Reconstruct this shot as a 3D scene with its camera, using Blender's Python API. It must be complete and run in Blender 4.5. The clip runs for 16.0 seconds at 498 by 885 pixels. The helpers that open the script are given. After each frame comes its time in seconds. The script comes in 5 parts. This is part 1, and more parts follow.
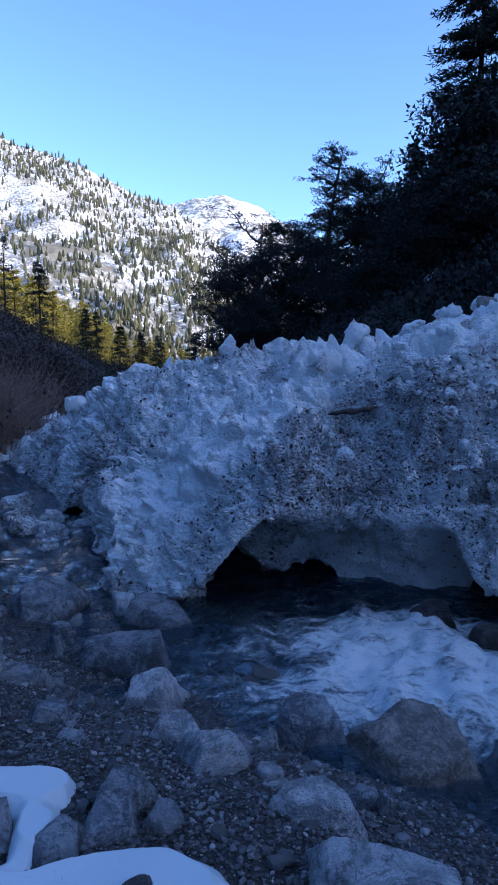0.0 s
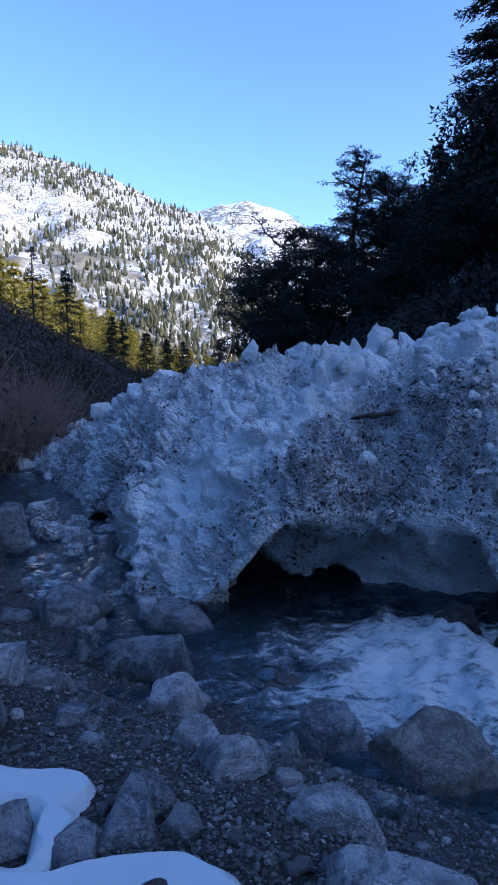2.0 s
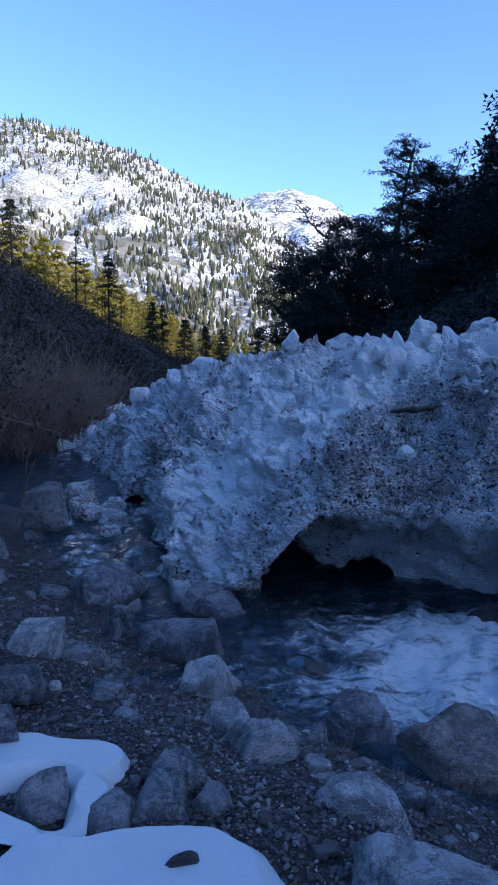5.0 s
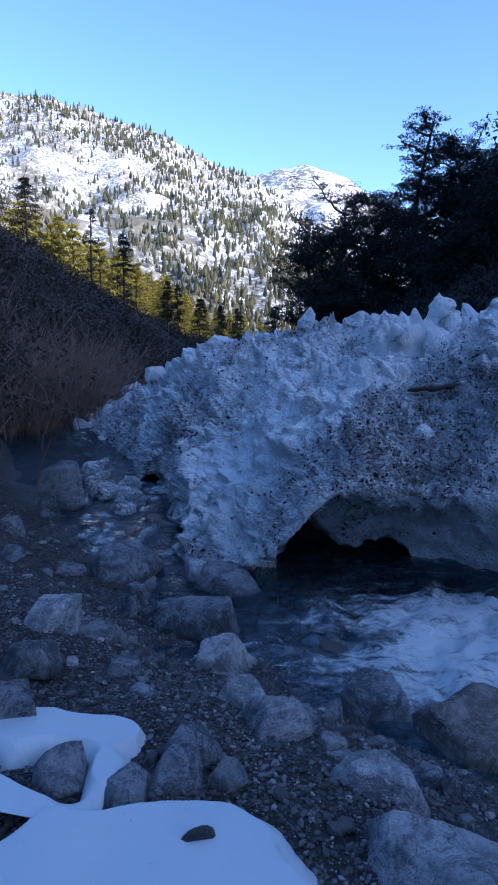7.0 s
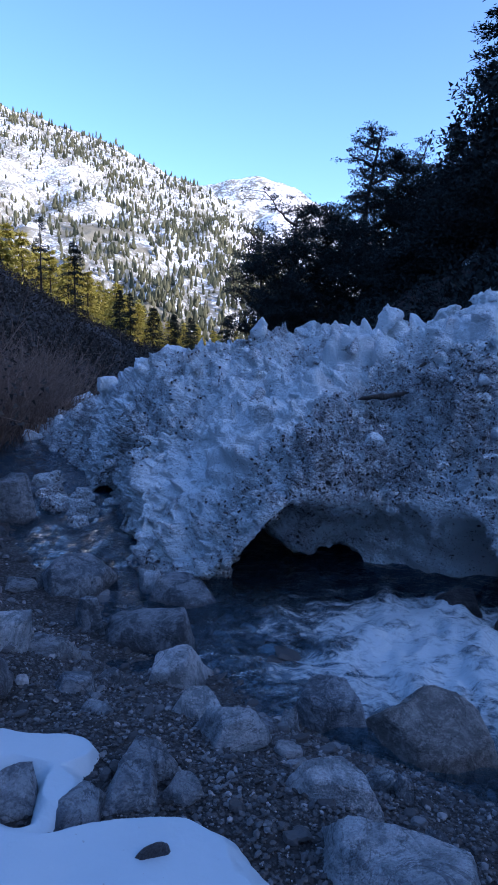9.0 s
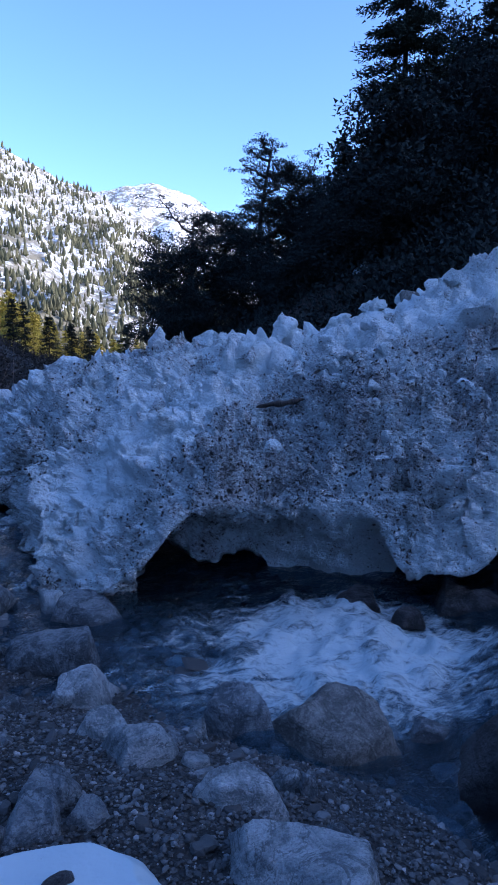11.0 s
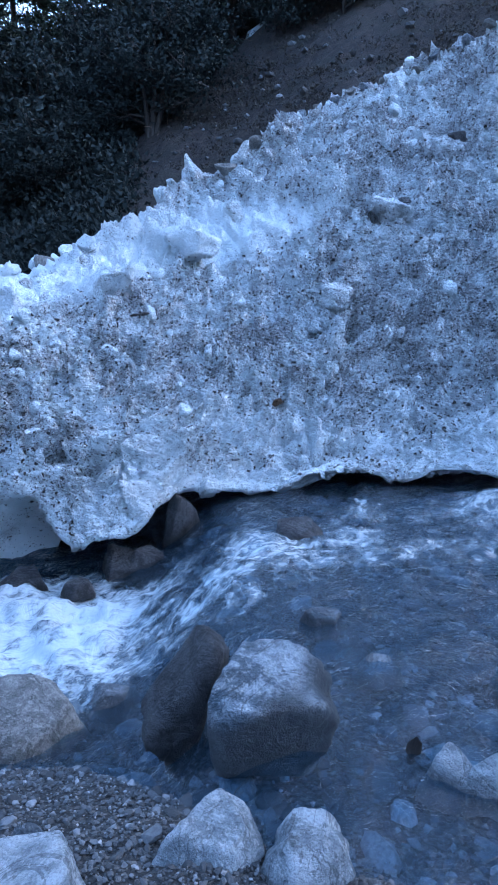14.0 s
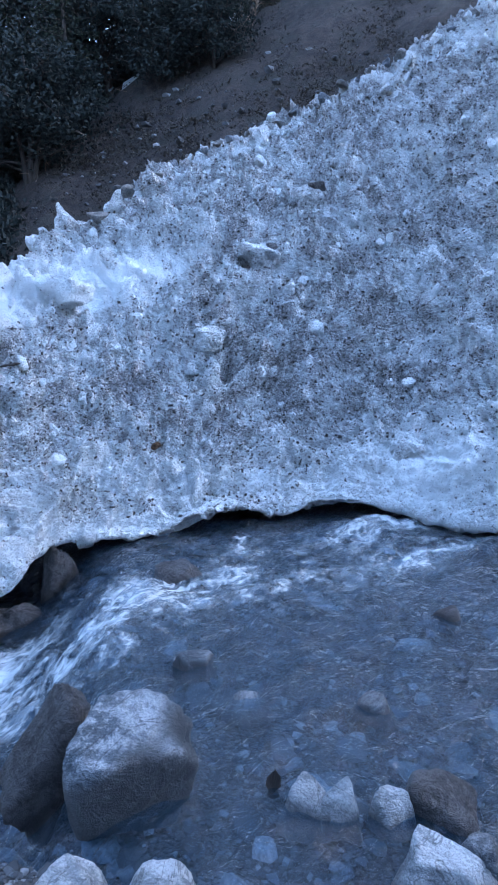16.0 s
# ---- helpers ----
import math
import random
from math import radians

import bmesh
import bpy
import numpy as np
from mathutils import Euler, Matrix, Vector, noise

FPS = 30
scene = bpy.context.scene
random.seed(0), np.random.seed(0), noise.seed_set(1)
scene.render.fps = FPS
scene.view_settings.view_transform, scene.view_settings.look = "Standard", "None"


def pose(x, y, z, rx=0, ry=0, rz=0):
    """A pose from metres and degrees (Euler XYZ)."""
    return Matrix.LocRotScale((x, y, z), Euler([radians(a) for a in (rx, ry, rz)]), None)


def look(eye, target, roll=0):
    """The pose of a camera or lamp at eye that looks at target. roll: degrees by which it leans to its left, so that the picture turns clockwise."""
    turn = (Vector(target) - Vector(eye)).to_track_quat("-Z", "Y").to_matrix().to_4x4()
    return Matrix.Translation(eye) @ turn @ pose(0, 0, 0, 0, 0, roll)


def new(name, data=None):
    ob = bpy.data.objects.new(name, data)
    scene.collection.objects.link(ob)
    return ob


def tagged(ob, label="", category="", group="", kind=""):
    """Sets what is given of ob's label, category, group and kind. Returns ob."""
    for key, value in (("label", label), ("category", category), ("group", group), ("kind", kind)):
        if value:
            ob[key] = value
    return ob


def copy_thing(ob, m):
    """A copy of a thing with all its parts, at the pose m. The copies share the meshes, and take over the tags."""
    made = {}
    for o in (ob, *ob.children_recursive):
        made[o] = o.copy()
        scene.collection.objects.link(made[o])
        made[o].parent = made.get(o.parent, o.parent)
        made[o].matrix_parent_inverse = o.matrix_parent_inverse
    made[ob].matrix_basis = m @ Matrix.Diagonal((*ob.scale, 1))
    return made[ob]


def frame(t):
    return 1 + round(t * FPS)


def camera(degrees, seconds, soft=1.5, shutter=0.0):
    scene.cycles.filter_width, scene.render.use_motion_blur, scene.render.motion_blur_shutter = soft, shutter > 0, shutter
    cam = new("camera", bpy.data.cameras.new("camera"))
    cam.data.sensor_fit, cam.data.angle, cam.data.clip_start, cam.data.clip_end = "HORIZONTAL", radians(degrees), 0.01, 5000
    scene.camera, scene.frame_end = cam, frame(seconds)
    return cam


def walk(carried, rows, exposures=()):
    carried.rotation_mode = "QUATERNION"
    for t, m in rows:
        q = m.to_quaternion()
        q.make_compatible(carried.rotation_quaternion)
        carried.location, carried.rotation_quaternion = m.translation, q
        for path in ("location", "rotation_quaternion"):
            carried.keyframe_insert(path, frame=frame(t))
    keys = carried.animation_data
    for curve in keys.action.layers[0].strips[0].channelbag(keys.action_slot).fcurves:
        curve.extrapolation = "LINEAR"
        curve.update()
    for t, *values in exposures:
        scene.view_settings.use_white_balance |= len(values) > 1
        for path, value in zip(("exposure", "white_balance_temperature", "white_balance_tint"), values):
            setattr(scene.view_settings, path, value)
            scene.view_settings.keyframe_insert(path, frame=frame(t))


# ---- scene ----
cam = camera(42.8, 16.0, soft=1.8)
PATH = [
    (0, (0.011, 0.08, 1.588), (0.008, 2.051, 1.248), 0.4),
    (0.5, (0.035, 0.045, 1.602), (0.101, 2.019, 1.284), 0.1),
    (1, (0.056, 0.049, 1.599), (0.174, 2.015, 1.252), -0.2),
    (1.5, (0.059, 0.065, 1.59), (0.107, 2.032, 1.236), -0.4),
    (2, (0.049, 0.074, 1.589), (-0.036, 2.045, 1.265), -0.4),
    (2.5, (0.036, 0.059, 1.594), (-0.137, 2.029, 1.298), 0.2),
    (3, (0.032, 0.057, 1.591), (-0.17, 2.026, 1.309), 0.5),
    (3.5, (0.021, 0.041, 1.593), (-0.172, 2.012, 1.311), 1.0),
    (3.7, (0.024, 0.041, 1.596), (-0.155, 2.011, 1.303), 1.2),
    (6, (0.014, 0.065, 1.582), (-0.205, 2.015, 1.192), 1.3),
    (6.5, (0.013, 0.075, 1.577), (-0.22, 2.019, 1.168), 1.2),
    (7, (0.012, 0.079, 1.572), (-0.225, 2.02, 1.151), 1.1),
    (7.5, (0.013, 0.088, 1.567), (-0.208, 2.031, 1.151), 0.9),
    (8, (0.02, 0.088, 1.567), (-0.172, 2.037, 1.16), 0.7),
    (8.5, (0.024, 0.081, 1.574), (-0.116, 2.036, 1.175), 1.0),
    (11, (0.069, 0.045, 1.609), (0.268, 2.001, 1.244), 0.6),
    (11.5, (0.097, 0.027, 1.631), (0.471, 1.957, 1.261), 0.5),
    (12, (0.111, 0.055, 1.606), (0.631, 1.95, 1.234), 0.7),
    (12.5, (0.113, 0.084, 1.585), (0.753, 1.945, 1.226), 0.7),
    (13, (0.082, 0.129, 1.575), (1.024, 1.848, 1.18), 1.4),
    (13.5, (0.091, 0.147, 1.573), (1.177, 1.772, 1.148), 2.1),
    (14, (0.101, 0.13, 1.574), (1.276, 1.687, 1.135), 1.1),
    (14.5, (0.16, 0.067, 1.586), (1.325, 1.63, 1.139), 0.3),
    (15, (0.195, 0.008, 1.596), (1.394, 1.547, 1.158), -0.7),
    (15.5, (0.236, -0.031, 1.593), (1.509, 1.447, 1.153), -1.7),
    (16, (0.242, -0.08, 1.625), (1.657, 1.296, 1.302), -1.0),
]
walk(cam, [(t, look(eye, target, roll)) for t, eye, target, roll in PATH],
     exposures=[(0, 1.12, 4950, 18), (3.0, 1.05, 4950, 18), (8.5, 1.15, 4950, 18), (11.0, 1.2, 4900, 19), (12.5, 1.85, 4950, 17), (13.0, 2.25, 5200, 14), (13.6, 2.85, 5650, 10), (14.5, 3.25, 6100, 10), (16.0, 3.3, 6500, 13)])

# ---------------------------------------------------------------- light
SUN_AZ, SUN_EL = 110.0, 23.0      # clockwise from +y, above the horizon
world = bpy.data.worlds.new("sky")
scene.world = world
world.use_nodes = True
wn = world.node_tree
sky = wn.nodes.new("ShaderNodeTexSky")
sky.sky_type = 'NISHITA'
sky.sun_disc = False
sky.sun_elevation, sky.sun_rotation = radians(SUN_EL), radians(SUN_AZ)
sky.altitude, sky.air_density, sky.dust_density, sky.ozone_density = 1800, 1.0, 5.5, 2.0
wn.links.new(sky.outputs[0], wn.nodes["Background"].inputs[0])
wn.nodes["Background"].inputs[1].default_value = 0.15
sun = new("sun", bpy.data.lights.new("sun", 'SUN'))
sun.data.energy, sun.data.angle, sun.data.color = 2.3, radians(0.5), (1.0, 0.79, 0.53)
sun_way = Vector((math.sin(radians(SUN_AZ)) * math.cos(radians(SUN_EL)), math.cos(radians(SUN_AZ)) * math.cos(radians(SUN_EL)), math.sin(radians(SUN_EL))))
sun.matrix_world = look(sun_way * 300, (0, 0, 0))


# ---------------------------------------------------------------- noise and small helpers
def mix_hash(ix, iy, iz, seed):
    h = (ix.astype(np.int64) * 73856093) ^ (iy.astype(np.int64) * 19349663) ^ (iz.astype(np.int64) * 83492791) ^ (seed * 2654435761)
    h = (h ^ (h >> 13)) * 1274126177 & 0xFFFFFFFF
    h = (h ^ (h >> 16)) * 2246822519 & 0xFFFFFFFF
    return ((h ^ (h >> 15)) & 0xFFFFFF) / float(0x1000000)


def vnoise(p, size, seed=0):
    """Smooth noise from -1 to 1 with features of that size."""
    q = np.asarray(p, float) / size
    b = np.floor(q).astype(np.int64)
    f = q - b
    f = f * f * f * (f * (f * 6 - 15) + 10)
    out = 0
    for dx in (0, 1):
        for dy in (0, 1):
            for dz in (0, 1):
                w = (f[:, 0] if dx else 1 - f[:, 0]) * (f[:, 1] if dy else 1 - f[:, 1]) * (f[:, 2] if dz else 1 - f[:, 2])
                out = out + w * mix_hash(b[:, 0] + dx, b[:, 1] + dy, b[:, 2] + dz, seed)
    return out * 2 - 1


def fbm(p, size, octaves=4, seed=0, gain=0.5):
    total, amp = 0, 1.0
    for k in range(octaves):
        total = total + amp * vnoise(p, size / 2**k, seed + 17 * k)
        amp *= gain
    return total


def rubble(p, size, seed=0, tilt=0.9):
    """Broken blocks: each scattered cell keeps a height and a slant of its own. Gives that height and the nearness of the cell's edge."""
    q = np.asarray(p, float) / size
    b = np.floor(q).astype(np.int64)
    one, two, high = np.full(len(q), 9.0), np.full(len(q), 9.0), np.zeros(len(q))
    for dx in (-1, 0, 1):
        for dy in (-1, 0, 1):
            for dz in (-1, 0, 1):
                c = b + (dx, dy, dz)
                off = np.stack([c[:, k] + mix_hash(c[:, 0], c[:, 1], c[:, 2], seed + 101 * k) - q[:, k] for k in range(3)], 1)
                d = np.sqrt((off**2).sum(1))
                slant = sum(off[:, k] * (mix_hash(c[:, 0], c[:, 1], c[:, 2], seed + 503 + 37 * k) - 0.5) for k in range(3))
                h = mix_hash(c[:, 0], c[:, 1], c[:, 2], seed + 977) - 0.5 + 2 * tilt * slant
                two = np.minimum(two, np.maximum(one, d))
                high = np.where(d < one, h, high)
                one = np.minimum(one, d)
    edge = ramp(two - one, 0.0, 0.30)
    return high * edge, edge


def curve(x, *knots):
    """A smooth line through (x, y) knots."""
    kx, ky = np.array(knots, float).T
    x = np.clip(np.asarray(x, float), kx[0], kx[-1])
    m = np.gradient(ky, kx)
    i = np.clip(np.searchsorted(kx, x) - 1, 0, len(kx) - 2)
    h = kx[i + 1] - kx[i]
    t = (x - kx[i]) / h
    return ((2 * t**3 - 3 * t**2 + 1) * ky[i] + (t**3 - 2 * t**2 + t) * h * m[i] + (3 * t**2 - 2 * t**3) * ky[i + 1] + (t**3 - t**2) * h * m[i + 1])


def ramp(x, a, b):
    t = np.clip((np.asarray(x, float) - a) / (b - a), 0, 1)
    return t * t * (3 - 2 * t)


def xyz(x, y, z=0.0):
    x, y, z = np.broadcast_arrays(np.asarray(x, float), np.asarray(y, float), np.asarray(z, float))
    return np.stack([x.ravel(), y.ravel(), z.ravel()], 1)


def mesh_of(name, verts, faces, material=None, smooth=True, marks=None):
    me = bpy.data.meshes.new(name)
    verts, faces = np.asarray(verts, np.float32), np.asarray(faces, np.int32)
    n, k = faces.shape
    me.vertices.add(len(verts))
    me.vertices.foreach_set("co", verts.ravel())
    me.loops.add(n * k)
    me.loops.foreach_set("vertex_index", faces.ravel())
    me.polygons.add(n)
    me.polygons.foreach_set("loop_start", np.arange(n, dtype=np.int32) * k)
    me.polygons.foreach_set("use_smooth", np.full(n, smooth))
    me.update(calc_edges=True)
    for key, values in (marks or {}).items():
        me.attributes.new(key, 'FLOAT', 'POINT').data.foreach_set("value", np.asarray(values, np.float32).ravel())
    if material:
        me.materials.append(material)
    return me


def grid_faces(rows, cols, wrap=False):
    a = np.arange(rows * cols).reshape(rows, cols)
    if wrap:
        a = np.hstack([a, a[:, :1]])
    return np.stack([a[:-1, :-1].ravel(), a[:-1, 1:].ravel(), a[1:, 1:].ravel(), a[1:, :-1].ravel()], 1)


def part(name, me, parent, label=""):
    ob = new(name, me)
    ob.parent = parent
    return tagged(ob, label)


# ---------------------------------------------------------------- materials
def shader(name):
    m = bpy.data.materials.new(name)
    m.use_nodes = True
    t = m.node_tree
    return m, t, t.nodes["Principled BSDF"]


def node(t, kind, **inputs):
    n = t.nodes.new(kind)
    for key, value in inputs.items():
        if key in ("operation", "blend_type", "data_type", "feature", "attribute_name", "noise_dimensions", "clamp"):
            exec_set(n, key, value)
        else:
            sock = n.inputs[int(key[1:])] if key[0] == "i" and key[1:].isdigit() else n.inputs[key]
            if isinstance(value, bpy.types.NodeSocket):
                t.links.new(value, sock)
            else:
                sock.default_value = value
    return n


def exec_set(n, key, value):
    if key == "operation":
        n.operation = value
    elif key == "blend_type":
        n.blend_type = value
    elif key == "data_type":
        n.data_type = value
    elif key == "feature":
        n.feature = value
    elif key == "attribute_name":
        n.attribute_name = value
    elif key == "noise_dimensions":
        n.noise_dimensions = value
    elif key == "clamp":
        n.use_clamp = value


def place_of(t, stretch=(1, 1, 1), turn=(0, 0, 0), local=False):
    src = node(t, "ShaderNodeTexCoord").outputs["Object"] if local else node(t, "ShaderNodeNewGeometry").outputs["Position"]
    return node(t, "ShaderNodeMapping", Vector=src, Scale=stretch, Rotation=turn).outputs[0]


def tex(t, where, per_metre, detail=4.0, rough=0.6, distort=0.0):
    return node(t, "ShaderNodeTexNoise", Vector=where, Scale=per_metre, Detail=detail, Roughness=rough, Distortion=distort).outputs[0]


def band(t, value, a, b):
    """0 below a, 1 above b."""
    n = node(t, "ShaderNodeMapRange", i0=value, i1=a, i2=b)
    n.interpolation_type = 'SMOOTHSTEP'
    return n.outputs[0]


def calc(t, op, a, b=0.0, c=0.0):
    return node(t, "ShaderNodeMath", operation=op, i0=a, i1=b, i2=c).outputs[0]


def blend(t, fac, a, b):
    n = node(t, "ShaderNodeMix", data_type='RGBA', i0=fac)
    for sock, v in ((n.inputs[6], a), (n.inputs[7], b)):
        if isinstance(v, bpy.types.NodeSocket):
            t.links.new(v, sock)
        else:
            sock.default_value = (*v, 1)
    return n.outputs[2]


def attr(t, name):
    return node(t, "ShaderNodeAttribute", attribute_name=name).outputs["Fac"]


def bump(t, bsdf, height, strength, distance):
    b = node(t, "ShaderNodeBump", Height=height, Strength=strength, Distance=distance)
    t.links.new(b.outputs[0], bsdf.inputs["Normal"])


def crumbs(t, where, per_metre):
    return node(t, "ShaderNodeTexVoronoi", Vector=where, Scale=per_metre, Randomness=1.0).outputs["Distance"]


def speckle(t, where, per_metre, size, density, seed):
    """Separate bits: a share of scattered cells, each with one irregular bit in it."""
    v = node(t, "ShaderNodeTexVoronoi", Vector=node(t, "ShaderNodeVectorMath", operation='ADD', i0=where, i1=(seed, 2 * seed, 3 * seed)).outputs[0], Scale=per_metre, Randomness=1.0)
    chosen = band(t, calc(t, 'SUBTRACT', density, node(t, "ShaderNodeSeparateColor", Color=v.outputs["Color"]).outputs[0]), 0.0, 0.03)
    return calc(t, 'MULTIPLY', chosen, band(t, v.outputs["Distance"], size, size * 0.72))


def snow_material():
    m, t, b = shader("debris_snow")
    w = place_of(t, (1, 1, 1.35))
    dirt = attr(t, "dirt")
    bent = node(t, "ShaderNodeVectorMath", operation='ADD', i0=w, i1=node(t, "ShaderNodeVectorMath", operation='SCALE', i0=node(t, "ShaderNodeTexNoise", Vector=w, Scale=38.0, Detail=3.0).outputs["Color"], Scale=0.050).outputs[0]).outputs[0]
    grain, fine, mid, big = tex(t, w, 95, 3, 0.65), tex(t, w, 30, 5, 0.7, 0.3), tex(t, w, 7, 5, 0.7, 0.5), tex(t, w, 1.7, 4, 0.65)
    patchy = band(t, calc(t, 'ADD', calc(t, 'MULTIPLY', big, 0.55), calc(t, 'MULTIPLY', mid, 0.45)), 0.42, 0.58)
    load = calc(t, 'MULTIPLY', dirt, calc(t, 'MULTIPLY_ADD', patchy, 1.10, 0.12))
    film = calc(t, 'MULTIPLY', load, calc(t, 'MULTIPLY_ADD', band(t, fine, 0.34, 0.60), 0.60, 0.15))
    white = blend(t, tex(t, w, 3.0), (0.85, 0.95, 0.98), (0.92, 0.97, 0.98))
    col = blend(t, film, white, (0.33, 0.315, 0.315))
    bit = blend(t, tex(t, w, 25, 2), (0.026, 0.025, 0.027), (0.115, 0.107, 0.105))
    for per_metre, size, share, seed in ((8, 0.25, 0.22, 0.7), (15, 0.30, 0.42, 1.3), (32, 0.32, 0.60, 2.7), (60, 0.36, 0.70, 4.1), (110, 0.38, 0.60, 5.9)):
        col = blend(t, speckle(t, bent, per_metre, size, calc(t, 'MULTIPLY_ADD', load, share, 0.004), seed), col, bit)
    t.links.new(col, b.inputs["Base Color"])
    b.inputs["Roughness"].default_value = 0.6
    b.inputs["Specular IOR Level"].default_value = 0.25
    lumps = crumbs(t, bent, 24)
    high = calc(t, 'SUBTRACT', calc(t, 'ADD', calc(t, 'MULTIPLY', fine, 0.9), calc(t, 'MULTIPLY', grain, 0.25)), calc(t, 'MULTIPLY', lumps, calc(t, 'MULTIPLY_ADD', dirt, 0.9, 0.1)))
    bump(t, b, high, 1.0, 0.06)
    return m


def plain_snow_material():
    m, t, b = shader("old_snow")
    w = place_of(t)
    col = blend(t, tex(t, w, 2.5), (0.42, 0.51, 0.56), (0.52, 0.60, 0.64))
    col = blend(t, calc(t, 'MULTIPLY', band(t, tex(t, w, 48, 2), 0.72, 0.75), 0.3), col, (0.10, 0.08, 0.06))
    t.links.new(col, b.inputs["Base Color"])
    b.inputs["Roughness"].default_value = 0.55
    bump(t, b, calc(t, 'ADD', tex(t, w, 9, 3), calc(t, 'MULTIPLY', tex(t, w, 90, 2), 0.15)), 0.35, 0.03)
    return m


def rock_material(name, dark, light, streak, wet=0.0):
    m, t, b = shader(name)
    w = place_of(t, local=True)
    info = node(t, "ShaderNodeObjectInfo")
    shift = node(t, "ShaderNodeVectorMath", operation='ADD', i0=w, i1=node(t, "ShaderNodeVectorMath", operation='SCALE', i0=(9.0, 5.0, 7.0), Scale=info.outputs["Random"]).outputs[0]).outputs[0]
    big, fine, grit = tex(t, shift, 4.5, 6, 0.72, 1.2), tex(t, shift, 19, 6, 0.75, 0.4), tex(t, shift, 120, 3, 0.65)
    col = blend(t, band(t, big, 0.42, 0.58), dark, light)
    col = blend(t, calc(t, 'MULTIPLY', band(t, fine, 0.50, 0.60), 0.75), col, streak)
    vein = calc(t, 'ABSOLUTE', calc(t, 'SUBTRACT', tex(t, shift, 3.3, 5, 0.6, 1.5), 0.5))
    col = blend(t, calc(t, 'MULTIPLY', band(t, vein, 0.016, 0.004), 0.55), col, tuple(c * 0.3 for c in dark))
    col = blend(t, calc(t, 'MULTIPLY', band(t, grit, 0.52, 0.60), 0.28), col, tuple(c * 0.3 for c in dark))
    col = blend(t, calc(t, 'MULTIPLY', band(t, tex(t, shift, 34, 5, 0.75), 0.54, 0.62), 0.4), col, tuple(min(0.75, c * 1.5) for c in light))
    tone = calc(t, 'MULTIPLY_ADD', info.outputs["Random"], 0.4, 0.78)
    col = node(t, "ShaderNodeVectorMath", operation='SCALE', i0=col, Scale=tone).outputs[0]
    soaked = attr(t, "soaked")
    col = blend(t, calc(t, 'MULTIPLY', soaked, 0.85), col, tuple(c * 0.09 for c in light))
    t.links.new(col, b.inputs["Base Color"])
    t.links.new(calc(t, 'MULTIPLY_ADD', soaked, -0.45 * (1 - wet), 0.85 - 0.6 * wet), b.inputs["Roughness"])
    bump(t, b, calc(t, 'ADD', calc(t, 'ADD', fine, big), calc(t, 'MULTIPLY', grit, 0.4)), 1.0, 0.05)
    return m


def pebble_material(name, tones, grime):
    m, t, b = shader(name)
    w = place_of(t)
    pick = node(t, "ShaderNodeNewGeometry").outputs["Random Per Island"]
    r = node(t, "ShaderNodeValToRGB", Fac=pick)
    e = r.color_ramp.elements
    e[0].color, e[1].color = (*[tones[0]] * 3, 1), (*[tones[4]] * 3, 1)
    for pos, c in ((0.45, tones[1]), (0.75, tones[2]), (0.92, tones[3])):
        e.new(pos).color = (c * 0.93, c, c * 1.06, 1)
    col = blend(t, calc(t, 'MULTIPLY', band(t, tex(t, w, 60, 4), 0.4, 0.65), 0.5), r.outputs[0], (grime, grime, grime))
    t.links.new(col, b.inputs["Base Color"])
    b.inputs["Roughness"].default_value = 0.75
    bump(t, b, tex(t, w, 120, 3), 0.4, 0.01)
    return m


def ground_material():
    m, t, b = shader("canyon_ground")
    w = place_of(t)
    slope, wet = attr(t, "hillside"), attr(t, "wet")
    grit, mid, big = tex(t, w, 90, 4, 0.7), tex(t, w, 14, 4, 0.65), tex(t, w, 1.3, 4, 0.6)
    gravel = blend(t, band(t, grit, 0.35, 0.68), (0.022, 0.022, 0.022), (0.11, 0.107, 0.103))
    cell = node(t, "ShaderNodeTexVoronoi", Vector=w, Scale=42.0)
    tone = node(t, "ShaderNodeSeparateColor", Color=cell.outputs["Color"]).outputs[0]
    stones = blend(t, band(t, tone, 0.15, 1.0), (0.018, 0.018, 0.018), (0.14, 0.137, 0.133))
    stones = blend(t, band(t, cell.outputs["Distance"], 0.42, 0.62), stones, (0.012, 0.012, 0.012))
    gravel = blend(t, 0.75, gravel, stones)
    soil = blend(t, band(t, tex(t, w, 3.1, 5, 0.7), 0.35, 0.7), (0.010, 0.008, 0.007), (0.046, 0.032, 0.026))
    soil = blend(t, calc(t, 'MULTIPLY', band(t, tex(t, w, 0.5, 5, 0.7), 0.5, 0.6), 0.6), soil, (0.02, 0.02, 0.014))
    col = blend(t, slope, gravel, soil)
    col = blend(t, calc(t, 'MULTIPLY', wet, 0.3), col, (0.05, 0.05, 0.05))
    t.links.new(col, b.inputs["Base Color"])
    t.links.new(calc(t, 'MULTIPLY_ADD', wet, -0.45, 0.9), b.inputs["Roughness"])
    bump(t, b, calc(t, 'SUBTRACT', calc(t, 'ADD', calc(t, 'MULTIPLY', grit, 0.25), calc(t, 'ADD', mid, big)), calc(t, 'MULTIPLY', cell.outputs["Distance"], 0.5)), 0.9, 0.05)
    return m


